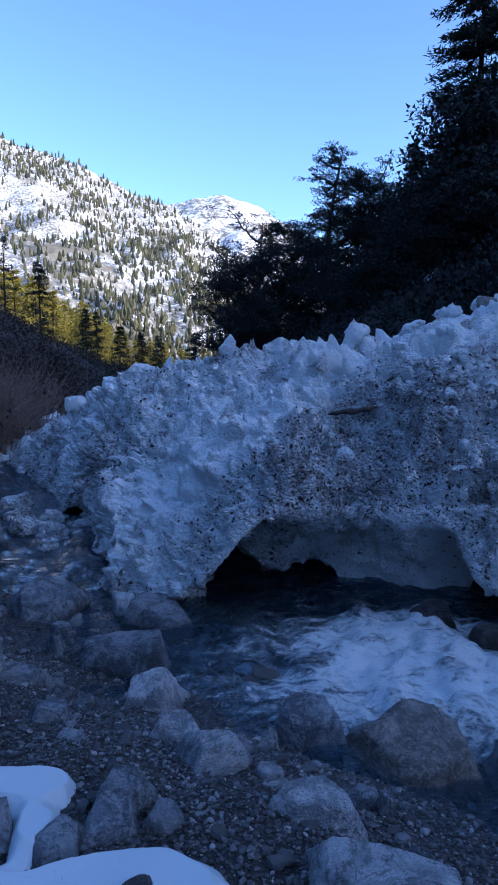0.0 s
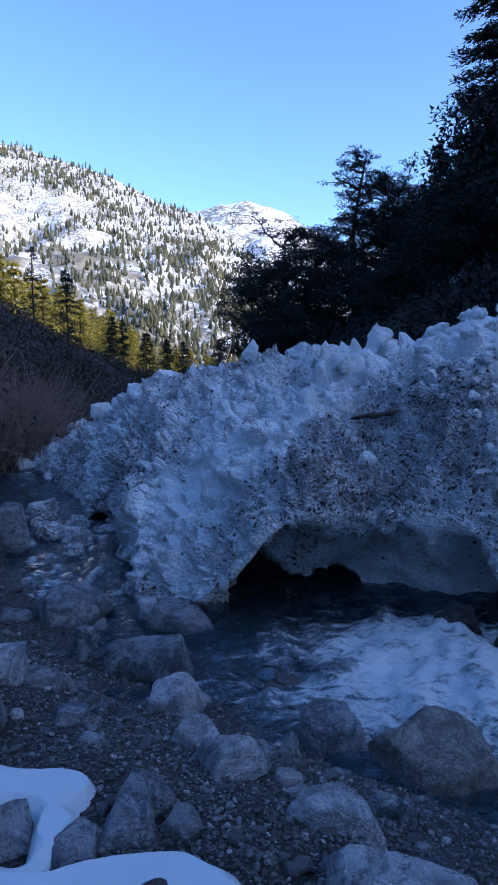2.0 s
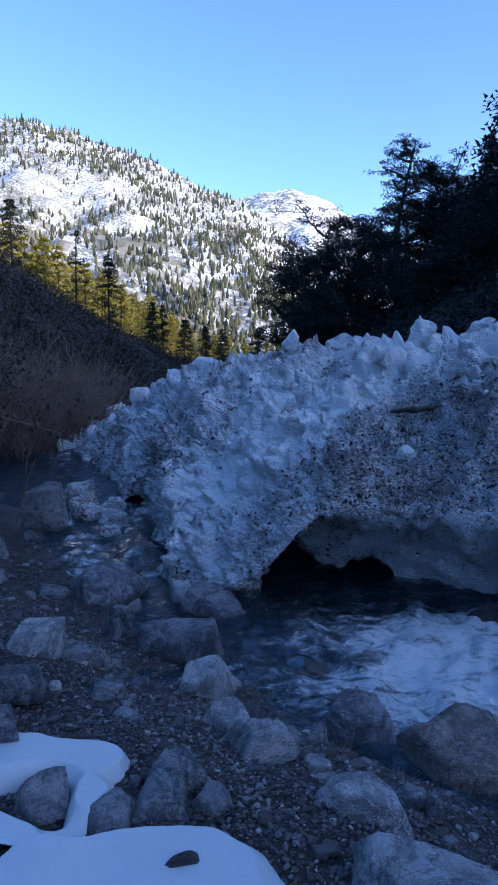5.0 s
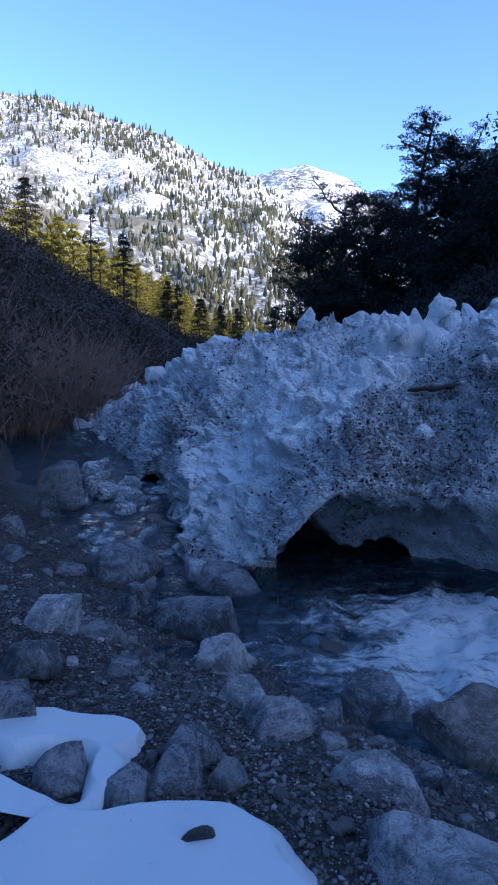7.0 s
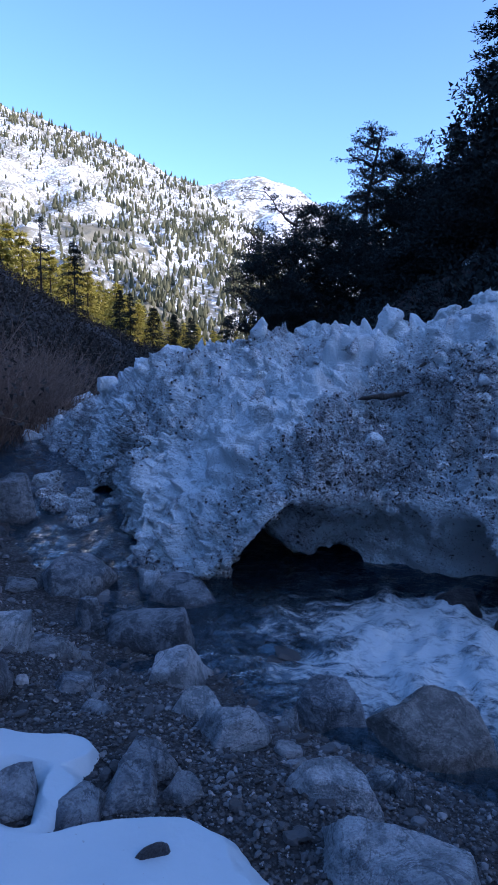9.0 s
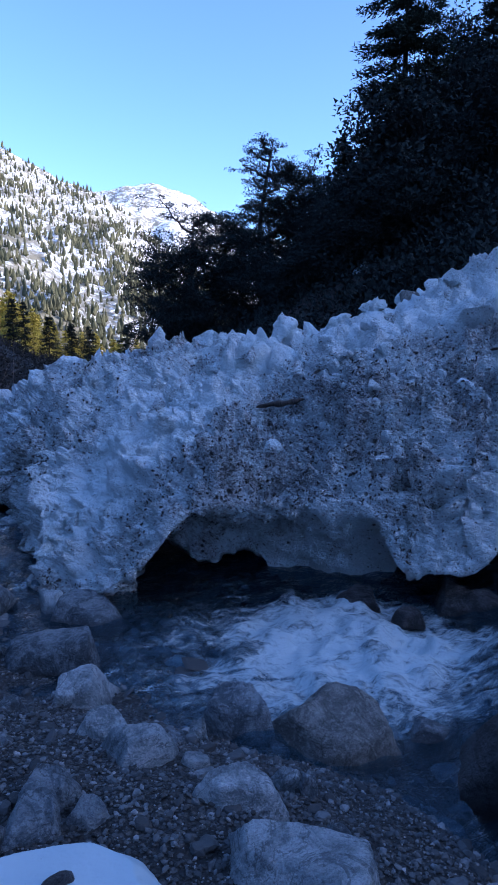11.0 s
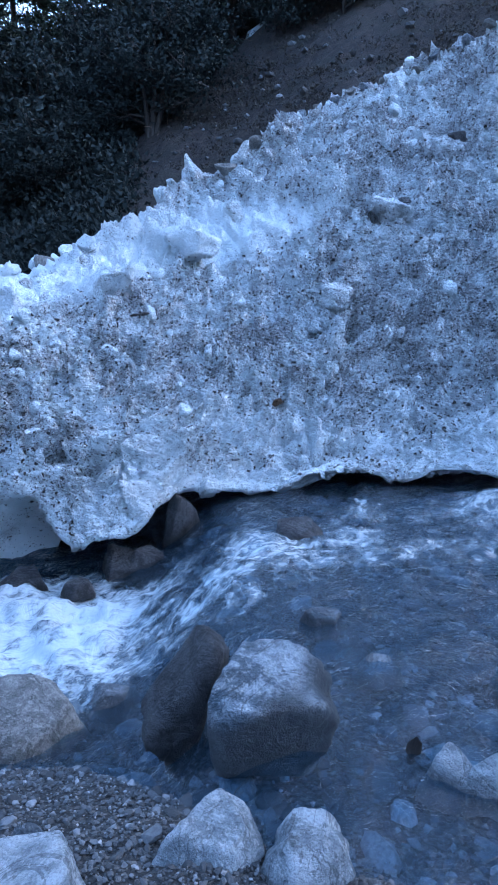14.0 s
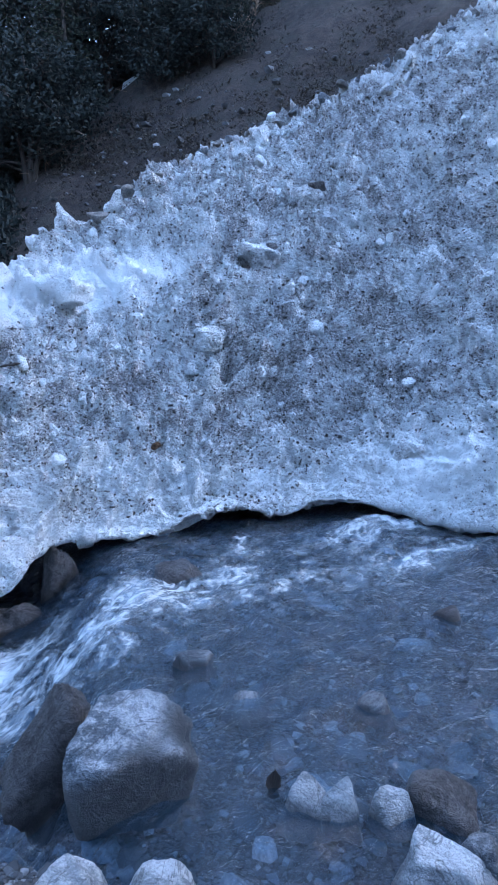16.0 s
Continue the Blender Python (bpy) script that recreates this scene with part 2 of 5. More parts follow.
def water_material():
    m, t, b = shader("creek_water")
    nt = t.nodes
    nt.remove(b)
    w = place_of(t, (1, 1, 1))
    flow = place_of(t, (1.0, 1.5, 1.0), (0, 0, radians(20)))
    ripple = calc(t, 'ADD', tex(t, flow, 5.5, 4, 0.6, 0.8), calc(t, 'MULTIPLY', tex(t, flow, 19, 3, 0.6, 0.5), 0.45))
    bmp = node(t, "ShaderNodeBump", Height=ripple, Strength=1.0, Distance=0.055)
    gloss = node(t, "ShaderNodeBsdfGlossy", Color=(1, 1, 1, 1), Roughness=0.05, Normal=bmp.outputs[0])
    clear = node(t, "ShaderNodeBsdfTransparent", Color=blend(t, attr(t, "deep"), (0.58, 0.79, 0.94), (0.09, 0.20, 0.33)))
    fres = node(t, "ShaderNodeFresnel", IOR=1.38, Normal=bmp.outputs[0])
    body = node(t, "ShaderNodeMixShader", i0=0.05, i1=clear.outputs[0], i2=node(t, "ShaderNodeBsdfDiffuse", Color=(0.12, 0.25, 0.38, 1), Normal=bmp.outputs[0]).outputs[0])
    surf = node(t, "ShaderNodeMixShader", i0=fres.outputs[0], i1=body.outputs[0], i2=gloss.outputs[0])
    # white cover: rapids' foam, and bright ripple highlights painted the same way
    foam = attr(t, "foam")
    froth = calc(t, 'ADD', calc(t, 'MULTIPLY', tex(t, flow, 2.2, 6, 0.66, 1.6), 0.65), calc(t, 'MULTIPLY', tex(t, flow, 11, 5, 0.68, 1.0), 0.55))
    cover = band(t, calc(t, 'ADD', froth, calc(t, 'MULTIPLY', foam, 0.46)), 0.80, 1.10)
    cover = calc(t, 'MULTIPLY', calc(t, 'MULTIPLY', cover, band(t, foam, 0.02, 0.3)), 0.55)
    soft = node(t, "ShaderNodeBump", Height=tex(t, w, 4.5, 4, 0.6, 0.8), Strength=0.55, Distance=0.12)
    white = node(t, "ShaderNodeBsdfDiffuse", Color=(0.80, 0.91, 0.95, 1), Normal=soft.outputs[0])
    out = node(t, "ShaderNodeMixShader", i0=cover, i1=surf.outputs[0], i2=white.outputs[0])
    t.links.new(out.outputs[0], nt["Material Output"].inputs[0])
    return m


def leaf_material(name, a, b_, rough=0.7):
    m, t, b = shader(name)
    w = place_of(t)
    pick = node(t, "ShaderNodeNewGeometry").outputs["Random Per Island"]
    col = blend(t, pick, a, b_)
    col = blend(t, calc(t, 'MULTIPLY', tex(t, w, 0.8), 0.5), col, tuple(c * 0.6 for c in a))
    t.links.new(col, b.inputs["Base Color"])
    b.inputs["Roughness"].default_value = rough
    b.inputs["Specular IOR Level"].default_value = 0.06
    return m


def bark_material(name, a, c):
    m, t, b = shader(name)
    w = place_of(t, (1, 1, 0.25), local=True)
    n = tex(t, w, 9, 5, 0.7)
    t.links.new(blend(t, band(t, n, 0.3, 0.7), a, c), b.inputs["Base Color"])
    b.inputs["Roughness"].default_value = 0.9
    bump(t, b, n, 0.8, 0.05)
    return m


def mountain_material(name, per_metre, dots, tuft):
    m, t, b = shader(name)
    w = place_of(t)
    bare = attr(t, "bare")
    n = calc(t, 'ADD', calc(t, 'MULTIPLY', tex(t, w, per_metre, 6, 0.68, 0.6), 0.55), calc(t, 'MULTIPLY', tex(t, w, per_metre * 6, 5, 0.75), 0.45))
    brush = band(t, calc(t, 'ADD', n, calc(t, 'MULTIPLY', bare, 0.30)), 0.555, 0.63)
    tufts = band(t, calc(t, 'ADD', tex(t, w, dots, 3, 0.6), calc(t, 'MULTIPLY', tex(t, w, dots * 0.12, 3), 0.5)), tuft, tuft + 0.06)
    scrub = blend(t, tex(t, w, per_metre * 9, 4), (0.13, 0.12, 0.075), (0.33, 0.29, 0.20))
    col = blend(t, calc(t, 'MAXIMUM', brush, calc(t, 'MULTIPLY', tufts, 0.9)), (0.86, 0.87, 0.88), scrub)
    t.links.new(col, b.inputs["Base Color"])
    b.inputs["Roughness"].default_value = 0.85
    bump(t, b, n, 0.6, 2.0)
    return m


SNOW, OLD_SNOW = snow_material(), plain_snow_material()
ROCK_GREY = rock_material("grey_granite", (0.095, 0.115, 0.135), (0.32, 0.355, 0.385), (0.15, 0.175, 0.20))
ROCK_SPECKLED = rock_material("speckled_granite", (0.10, 0.135, 0.165), (0.46, 0.52, 0.57), (0.19, 0.225, 0.255))
ROCK_PALE = rock_material("pale_granite", (0.23, 0.265, 0.285), (0.56, 0.61, 0.64), (0.39, 0.43, 0.455))
ROCK_TAN = rock_material("tan_gneiss", (0.155, 0.155, 0.148), (0.32, 0.315, 0.295), (0.14, 0.14, 0.135))
ROCK_WET = rock_material("wet_rock", (0.03, 0.03, 0.033), (0.10, 0.10, 0.105), (0.05, 0.048, 0.047), 0.6)
ROCK_RUST = rock_material("rusty_rock", (0.10, 0.05, 0.025), (0.24, 0.13, 0.06), (0.08, 0.05, 0.03))
GRAVEL = pebble_material("river_gravel", (0.03, 0.07, 0.13, 0.21, 0.34), 0.05)
BED_STONES = pebble_material("creek_stones", (0.03, 0.08, 0.15, 0.25, 0.38), 0.06)
GROUND, WATER = ground_material(), water_material()
NEEDLES = leaf_material("shaded_needles", (0.030, 0.040, 0.032), (0.060, 0.075, 0.055))
# same needles, brightened and yellowed: low sunlight put into the colour
NEEDLES_SUN = leaf_material("sunlit_needles", (0.30, 0.27, 0.05), (0.50, 0.42, 0.09))
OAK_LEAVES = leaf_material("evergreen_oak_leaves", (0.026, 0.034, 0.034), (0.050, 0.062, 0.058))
BRUSH = leaf_material("brush_leaves", (0.09, 0.08, 0.065), (0.20, 0.17, 0.13))
DARK_BRUSH = leaf_material("dark_brush_leaves", (0.045, 0.042, 0.038), (0.11, 0.095, 0.08))
FAR_NEEDLES = leaf_material("far_needles", (0.07, 0.075, 0.045), (0.20, 0.185, 0.10))
BARK = bark_material("bark", (0.022, 0.018, 0.016), (0.065, 0.054, 0.046))
TWIG = bark_material("bare_twigs", (0.14, 0.10, 0.078), (0.32, 0.23, 0.17))
MOUNTAIN, PEAK = mountain_material("snowy_scrub_slope", 0.035, 0.55, 0.70), mountain_material("snowy_far_slope", 0.012, 0.11, 0.73)


# ---------------------------------------------------------------- the lie of the land
EYE_Z = 1.59


def water_z(x, y):
    d = x - (1.25 + (y - 2.0) * 0.62)
    return -0.10 - 0.48 * ramp(-d, -0.5, 0.7) - 0.035 * np.maximum(0, -d - 0.6)


def ground_z(x, y):
    x, y = np.asarray(x, float), np.asarray(y, float)
    q = y + 0.45 * x + 1.0 * np.maximum(0, x - 0.95) - 0.5 * np.clip(-1 - x, 0, 4)
    bar = curve(q, (-60, 0.3), (-2, 0.12), (1.2, 0.02), (2.0, -0.07), (2.7, -0.33), (3.2, -0.60), (3.9, -0.72), (6, -1.05), (10, -1.4), (30, -2.4), (120, -6), (400, -14))
    bed = water_z(x, y) - 0.13 - 0.30 * ramp(-(x - 1.2 - (y - 2) * 0.62), 0, 1.5)
    near = ramp(-np.hypot(x, y), -16, -9)
    z = np.maximum(bar, bed * near + bar * (1 - near))
    # the brushy slope across the creek
    toe = curve(y, (-60, -7), (0, -4.4), (4, -3.5), (7, -4.0), (10, -5.2), (13, -7.1), (22, -8.0), (45, -9.0), (120, -15))
    left = np.maximum(0, toe - x)
    z = z + np.minimum(0.62 * left + 0.5 * ramp(left, 0, 1.0), 34) * (0.25 + 0.75 * ramp(-y, -78, -34)) * ramp(-y, -150, -80)
    # the steep wooded slope beyond the snow; unseen part added to block the sun
    toe = curve(y, (-80, 34), (-10, 13.5), (6, 8.2), (10, 6.2), (25, 0.3), (42, -3.0), (90, 4), (200, 40))
    steep = curve(y, (-80, 0.8), (6, 0.86), (25, 0.84), (45, 0.62), (120, 0.5))
    right = np.maximum(0, x - toe)
    hill = steep * right * (1 + (steep * right / 80) ** 4) ** -0.25
    z = z + hill * ramp(-y, -190, -70)
    # an unseen rise behind, added to limit the low skylight
    z = z + np.minimum(0.22 * np.maximum(0, -y - 12), 30)
    return z


def pebbly(p):
    """Fine unevenness of the bar."""
    return fbm(p, 0.6, 4, 5) * 0.025 + fbm(p, 0.14, 2, 8) * 0.012


def build_ground():
    az = np.radians(np.concatenate([np.arange(-180, -32, 3.0), np.arange(-32, 72, 0.5), np.arange(72, 180, 3.0)]))
    r = np.concatenate([[0.002, 0.15], np.geomspace(0.4, 12, 150), np.geomspace(12.5, 200, 110), np.geomspace(220, 3500, 14)])
    R, A = np.meshgrid(r, az, indexing="ij")
    x, y = R * np.sin(A), R * np.cos(A)
    z = ground_z(x, y)
    hill = ramp(z, 0.3, 1.6) + ramp(R, 14, 22)
    hill = np.clip(hill, 0, 1)
    p = xyz(x, y)
    rough = pebbly(p).reshape(R.shape)
    rough = rough + hill * (fbm(p, 5, 5, 9).reshape(R.shape) * 0.55 + np.abs(fbm(p, 1.4, 3, 12).reshape(R.shape)) * 0.25) * ramp(R, 10, 30)
    z = z + rough
    wet = ramp(-(z - water_z(x, y)), -0.12, 0.02) * ramp(-R, -14, -8)
    faces = grid_faces(*R.shape, wrap=True)
    ob = new("ground", mesh_of("ground", xyz(x, y, z), faces, GROUND, marks={"hillside": hill, "wet": wet}))
    tagged(ob, "gravelly creek bar rising into dark earthy canyon slopes", "ground", kind="structure")


build_ground()


def foam_glint_at(x, y):
    def spot(cx, cy, sx, sy, turn):
        c, s = math.cos(radians(turn)), math.sin(radians(turn))
        u, v = (x - cx) * c + (y - cy) * s, -(x - cx) * s + (y - cy) * c
        return np.exp(-(u / sx) ** 2 - (v / sy) ** 2)
    f = 0.9 * spot(1.25, 3.95, 0.75, 0.5, 20) + 0.6 * spot(0.5, 4.5, 1.0, 0.7, -10) + 0.5 * spot(1.4, 4.7, 0.8, 0.5, 0) + 0.42 * spot(1.95, 3.8, 0.6, 0.4, 15)
    f = f + 0.4 * spot(-0.2, 3.7, 0.8, 0.6, 0) + 0.2 * spot(2.9, 4.1, 0.6, 0.35, 10) + 0.28 * spot(2.0, 3.1, 0.6, 0.45, 30) + 0.45 * spot(0.6, 3.2, 0.6, 0.5, 0)
    # spots in the left pool and right shallows paint ripple highlights as foam
    f = f + 0.45 * spot(1.5, 3.2, 0.5, 0.4, 0) + 0.4 * spot(2.7, 3.4, 0.5, 0.3, 20) + 0.46 * spot(-1.9, 6.1, 1.7, 1.1, 30) + 0.4 * spot(-3.2, 8.6, 1.6, 0.7, 120) + 0.5 * spot(-4.8, 11.6, 1.5, 0.7, 120)
    f = f + 0.5 * spot(5.2, 2.9, 0.9, 0.3, -20) + 0.4 * spot(3.9, 3.6, 0.5, 0.2, 30) + 0.45 * spot(5.0, 2.2, 1.0, 0.22, -15) + 0.42 * spot(4.0, 2.6, 1.6, 1.0, 0) + 0.35 * spot(3.0, 3.0, 0.7, 0.5, 0)
    return np.clip(f, 0, 1)


def build_water():
    az = np.radians(np.arange(-34, 84, 0.33))
    r = np.geomspace(1.3, 16, 190)
    R, A = np.meshgrid(r, az, indexing="ij")
    x, y = R * np.sin(A), R * np.cos(A)
    p = xyz(x, y * 1.0)
    f = foam_glint_at(x, y)
    waves = (fbm(p, 0.45, 4, 31).reshape(R.shape) * 0.07 + np.abs(fbm(p, 0.22, 3, 37).reshape(R.shape)) * 0.03) * (0.12 + 1.2 * f)
    waves = waves + fbm(p * (1, 1.8, 1), 0.26, 3, 41).reshape(R.shape) * 0.02
    z = water_z(x, y) + waves
    faces = grid_faces(*R.shape)
    # deep: tint by depth, plus a step towards the left whatever the depth
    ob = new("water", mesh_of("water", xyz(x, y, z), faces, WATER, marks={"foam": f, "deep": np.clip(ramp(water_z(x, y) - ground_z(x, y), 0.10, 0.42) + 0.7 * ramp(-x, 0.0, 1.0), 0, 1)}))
    ob.visible_shadow = False
    tagged(ob, "clear shallow mountain creek breaking into white rapids", "water", kind="structure")


build_water()


# ---------------------------------------------------------------- the snow mass
def lip_line(a):
    """Distance of the lower edge and its slope seen from eye height."""
    r = curve(a, (-24, 13.6), (-22, 12.5), (-19, 9.8), (-17, 8.8), (-14.3, 8.4), (-13.3, 7.4), (-12.8, 6.1), (-11.4, 5.5), (-7.2, 5.0), (-2.5, 4.85), (2, 4.85), (10, 5.0), (17, 5.0), (20.8, 4.9), (25.3, 4.8), (28.4, 4.9), (31, 5.2), (36, 5.4), (43, 5.6), (50, 6.0), (60, 6.2), (67, 5.9), (84, 5.6))
    s = curve(a, (-24, -0.205), (-22, -0.212), (-19.3, -0.275), (-17.3, -0.288), (-16.2, -0.265), (-14.2, -0.258), (-13.3, -0.30), (-12.8, -0.365), (-11.6, -0.407), (-7.2, -0.424), (-5.1, -0.406), (-2.5, -0.37), (-0.5, -0.325), (2, -0.288), (6.3, -0.279), (10.2, -0.288), (17, -0.281), (19.4, -0.316), (20.7, -0.362), (23.5, -0.368), (26.6, -0.364), (28.4, -0.325))
    t = curve(a, (28.4, -0.325), (31.2, -0.297), (36, -0.296), (40.5, -0.296), (43, -0.278), (47, -0.262), (50.5, -0.267), (54, -0.252), (58.6, -0.248), (61.6, -0.254), (64, -0.266), (68, -0.270), (84, -0.28))
    return r, np.where(a < 28.4, s, t)


def crest_line(a):
    r = curve(a, (-24, 14.4), (-20, 13.6), (-15, 11.8), (-8, 10.2), (0, 9.0), (10, 8.3), (20, 8.6), (27, 9.8), (32, 11.2), (45, 13), (55, 13.6), (66, 13.6), (84, 13.6))
    s = curve(a, (-24, -0.20), (-22, -0.192), (-19.1, -0.166), (-17.2, -0.142), (-15, -0.118), (-12.2, -0.084), (-9.9, -0.058), (-5.7, -0.056), (-2, -0.036), (2.5, -0.029), (7.4, -0.029), (11.4, -0.020), (13.8, -0.004), (16.5, 0.016), (20.2, 0.037), (24.5, 0.069))
    t = curve(a, (24.5, 0.069), (27.3, 0.095), (30.3, 0.132), (33.6, 0.160), (36, 0.196), (39.6, 0.240), (42, 0.265), (45.4, 0.285), (51.4, 0.325), (57.6, 0.378), (62, 0.405), (66, 0.432), (84, 0.50))
    return r, np.where(a < 24.5, s, t) + 0.017 * np.exp(-(((a - 19.5) / 8) ** 4))


def clean_band(a, s):
    """1 in the fresh white streak that crosses the dirty snow."""
    mid = curve(a, (-16, -0.34), (-12, -0.30), (-6, -0.20), (0, -0.135), (5, -0.07), (10, -0.022), (16, 0.010), (26, 0.060), (38, 0.122), (46, 0.135))
    wide = curve(a, (-16, 0.05), (-8, 0.085), (0, 0.066), (10, 0.036), (20, 0.034), (40, 0.026), (46, 0.02))
    streak = np.exp(-np.abs((s - mid) / wide) ** 3) * ramp(-a, -47, -38) * ramp(a, -17, -12)
    return np.maximum(streak, np.exp(-((a - 64) / 7) ** 2 - ((s + 0.19) / 0.055) ** 2))


def build_snow():
    a = np.concatenate([np.arange(-24, -16.5, 0.14), np.arange(-16.5, -11, 0.045), np.arange(-11, 76, 0.14)])
    rl, sl = lip_line(a)
    rc, sc = crest_line(a)
    zl, zc = EYE_Z + sl * rl, EYE_Z + sc * rc
    power = curve(a, (-24, 1.4), (-12, 1.5), (0, 1.7), (8, 1.8), (20, 1.7), (30, 1.4), (40, 1.2), (84, 1.1))
    arch = ramp(a, -3.5, 0.5) * ramp(-a, -21.3, -19.5)
    grounded = ramp(-a, 2.0, 6.5) * (1 - np.exp(-(((a + 14.8) / 1.9) ** 4)))
    sb = curve(a, (-6, -0.40), (-2.4, -0.372), (2.8, -0.392), (5.9, -0.382), (8.4, -0.39), (13.1, -0.423), (15.7, -0.423), (19, -0.39), (21, -0.372), (30, -0.34), (84, -0.30))
    rows_r, rows_z, rows_u = [], [], []
    # the roof of the hollow over the water, from deep inside to the edge
    rin = rl + 0.5 + 0.3 * arch
    zin = np.where(arch > 0.02, (1 - arch) * (zl + 0.03) + arch * (EYE_Z + sb * rin), zl + 0.03)
    zin = zin * (1 - grounded) + (zl - 0.6) * grounded
    deep_r, deep_z = rl + 3.2, np.minimum(zin + 0.12, zl + 0.2) * (1 - grounded) + (zl - 1.0) * grounded
    for k in np.linspace(0, 1, 14)[:-1]:
        rows_r.append(deep_r + (rin - deep_r) * k); rows_z.append(deep_z + (zin - deep_z) * k); rows_u.append(-2 + k)
    for k in np.linspace(0, 1, 30)[:-1]:
        rows_r.append(rin + (rl - rin) * k**1.5); rows_z.append(zin + (zl - zin) * (1 - (1 - k) ** 1.9)); rows_u.append(-1 + k)
    n = 280
    for k in np.linspace(0, 1, n):
        u = 0.35 * k + 0.65 * k**2.2
        rows_r.append(rl + (rc - rl) * u + 0.0 * u); rows_z.append(zl + (zc - zl) * (1 - (1 - u) ** power)); rows_u.append(u + 0 * a)
    for k in np.linspace(0, 1, 22)[1:]:
        rows_r.append(rc + 7 * k); rows_z.append(zc - 0.3 * k - (zc + 2.0) * 0.35 * k**1.5 * (a < 28) + 1.0 * k * (a >= 28)); rows_u.append(1 + k + 0 * a)
    R, Z = np.array(rows_r), np.array(rows_z)
    U = np.array([np.broadcast_to(u, a.shape) for u in rows_u])
    A = np.radians(np.broadcast_to(a, R.shape))
    P = np.stack([R * np.sin(A), R * np.cos(A), Z], -1)
    # outward direction of the smooth form
    du, dv = np.gradient(P, axis=0), np.gradient(P, axis=1)
    N = np.cross(dv, du)
    N /= np.linalg.norm(N, axis=-1, keepdims=True) + 1e-9
    N = np.where((N[..., 2:] < 0) & (U[..., None] > 0.03), -N, N)
    p, flat = P.reshape(-1, 3), lambda v: v.reshape(R.shape)
    s = (Z - EYE_Z) / R
    clean = clean_band(np.degrees(A), s)
    upper = ramp(U, 0.0, 0.06)
    hollow = (U < -0.02)
    bend = lambda size, much, k: p + much * np.stack([vnoise(p, size, k), vnoise(p, size, k + 1), vnoise(p, size, k + 2)], 1)
    b1, g1 = (flat(v) for v in rubble(bend(0.5, 0.16, 3), 0.72, 11, 1.0))
    b2, g2 = (flat(v) for v in rubble(bend(0.2, 0.07, 7) * (1, 1, 1.5), 0.28, 13, 1.0))
    b3, g3 = (flat(v) for v in rubble(bend(0.09, 0.04, 5) * (1, 1, 1.45), 0.115, 15, 1.0))
    b4, g4 = (flat(v) for v in rubble(bend(0.05, 0.02, 9) * (1, 1, 1.3), 0.058, 19, 1.0))
    swell = flat(fbm(p, 2.4, 3, 21))
    rough = flat(fbm(p, 0.30, 5, 23, 0.6))
    ridges = flat(0.45 - np.abs(fbm(bend(0.7, 0.38, 3), 0.85, 3, 63)))
    pits = flat(ramp(fbm(p, 0.17, 2, 33), 0.15, 0.65)) * 0.07 + flat(ramp(vnoise(p, 0.06, 35), 0.2, 0.6)) * 0.035
    deg = np.degrees(A)
    far = ramp(R, 7.0, 12.0)
    left = ramp(-deg, -4, 8)
    # broken, blocky snow in the white streak, along the crest and at the far end; pitted melting crust elsewhere
    broken = np.clip(clean + 0.55 * left + 0.30 * ramp(U, 0.75, 0.95) + 0.45 * ramp(deg, 26, 40), 0, 1)
    uneven = 0.40 + 0.60 * flat(ramp(fbm(p, 1.3, 2, 61), -0.5, 0.7))
    h = swell * 0.13 * (0.3 + upper) + flat(fbm(p, 0.95, 2, 67)) * 0.10 * (0.5 + 0.5 * upper) + rough * 0.055 + ridges * 0.20 * (0.4 + 0.6 * upper) * (1 - 0.5 * clean)
    h = h + (b1 * 0.36 * (0.6 + 0.4 * far) + b2 * 0.17 - (1 - g1) * 0.07 - (1 - g2) * 0.03) * broken * uneven * (0.3 + 0.7 * upper)
    h = h + (b3 * 0.115 - (1 - g3) * 0.016 + b4 * 0.045) * (0.25 + 0.75 * (1 - clean))
    h = h + (b2 * 0.19 - (1 - g2) * 0.025 + b1 * 0.14) * (1 - broken) * (0.4 + 0.6 * uneven) - pits * (1 - 0.75 * clean) * 0.7
    h = h * (0.55 + 0.45 * ramp(np.degrees(A), -20, -12))
    h = h - 0.42 * np.exp(-((np.degrees(A) - 45.9) / 0.75) ** 2 - ((s + 0.037) / 0.014) ** 2)
    edge = np.exp(-((U / 0.022) ** 2)) * (U >= 0) + hollow * 0.9
    h = np.where(hollow, (swell * 0.2 + rough * 0.10 + ridges * 0.2 + b1 * 0.12 + b2 * 0.05) * (1 - 0.75 * ramp(np.degrees(A), 14, 19)), h * (1 - (0.5 + 0.4 * np.exp(-(((np.degrees(A) - 0.5) / 4) ** 2)) + 0.05 * np.exp(-(((np.degrees(A) - 22.5) / 4.5) ** 4))) * edge))
    P = P + N * h[..., None]
    grime = 0.52 + 0.40 * flat(fbm(p, 1.3, 4, 43)) + 0.40 * ramp(np.degrees(A), -3, 8)
    low = ramp(-s, 0.10, 0.22) * ramp(np.degrees(A), 18, 30) + 0.9 * ramp(-s, 0.25, 0.30) * ramp(np.degrees(A), 13.5, 22.5)
    dirt = np.clip(grime * (1 - clean) * (1 - 0.5 * np.minimum(low, 1.7)) + 0.2 * ramp(np.degrees(A), 36, 50) * (1 - clean) * ramp(s, 0.0, 0.08), 0, 1)
    # inside the hollow the mask holds painted shade besides dirt, heavier to the left
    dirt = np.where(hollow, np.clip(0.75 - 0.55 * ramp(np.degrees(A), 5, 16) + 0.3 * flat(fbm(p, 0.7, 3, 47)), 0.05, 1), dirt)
    faces = grid_faces(*R.shape)
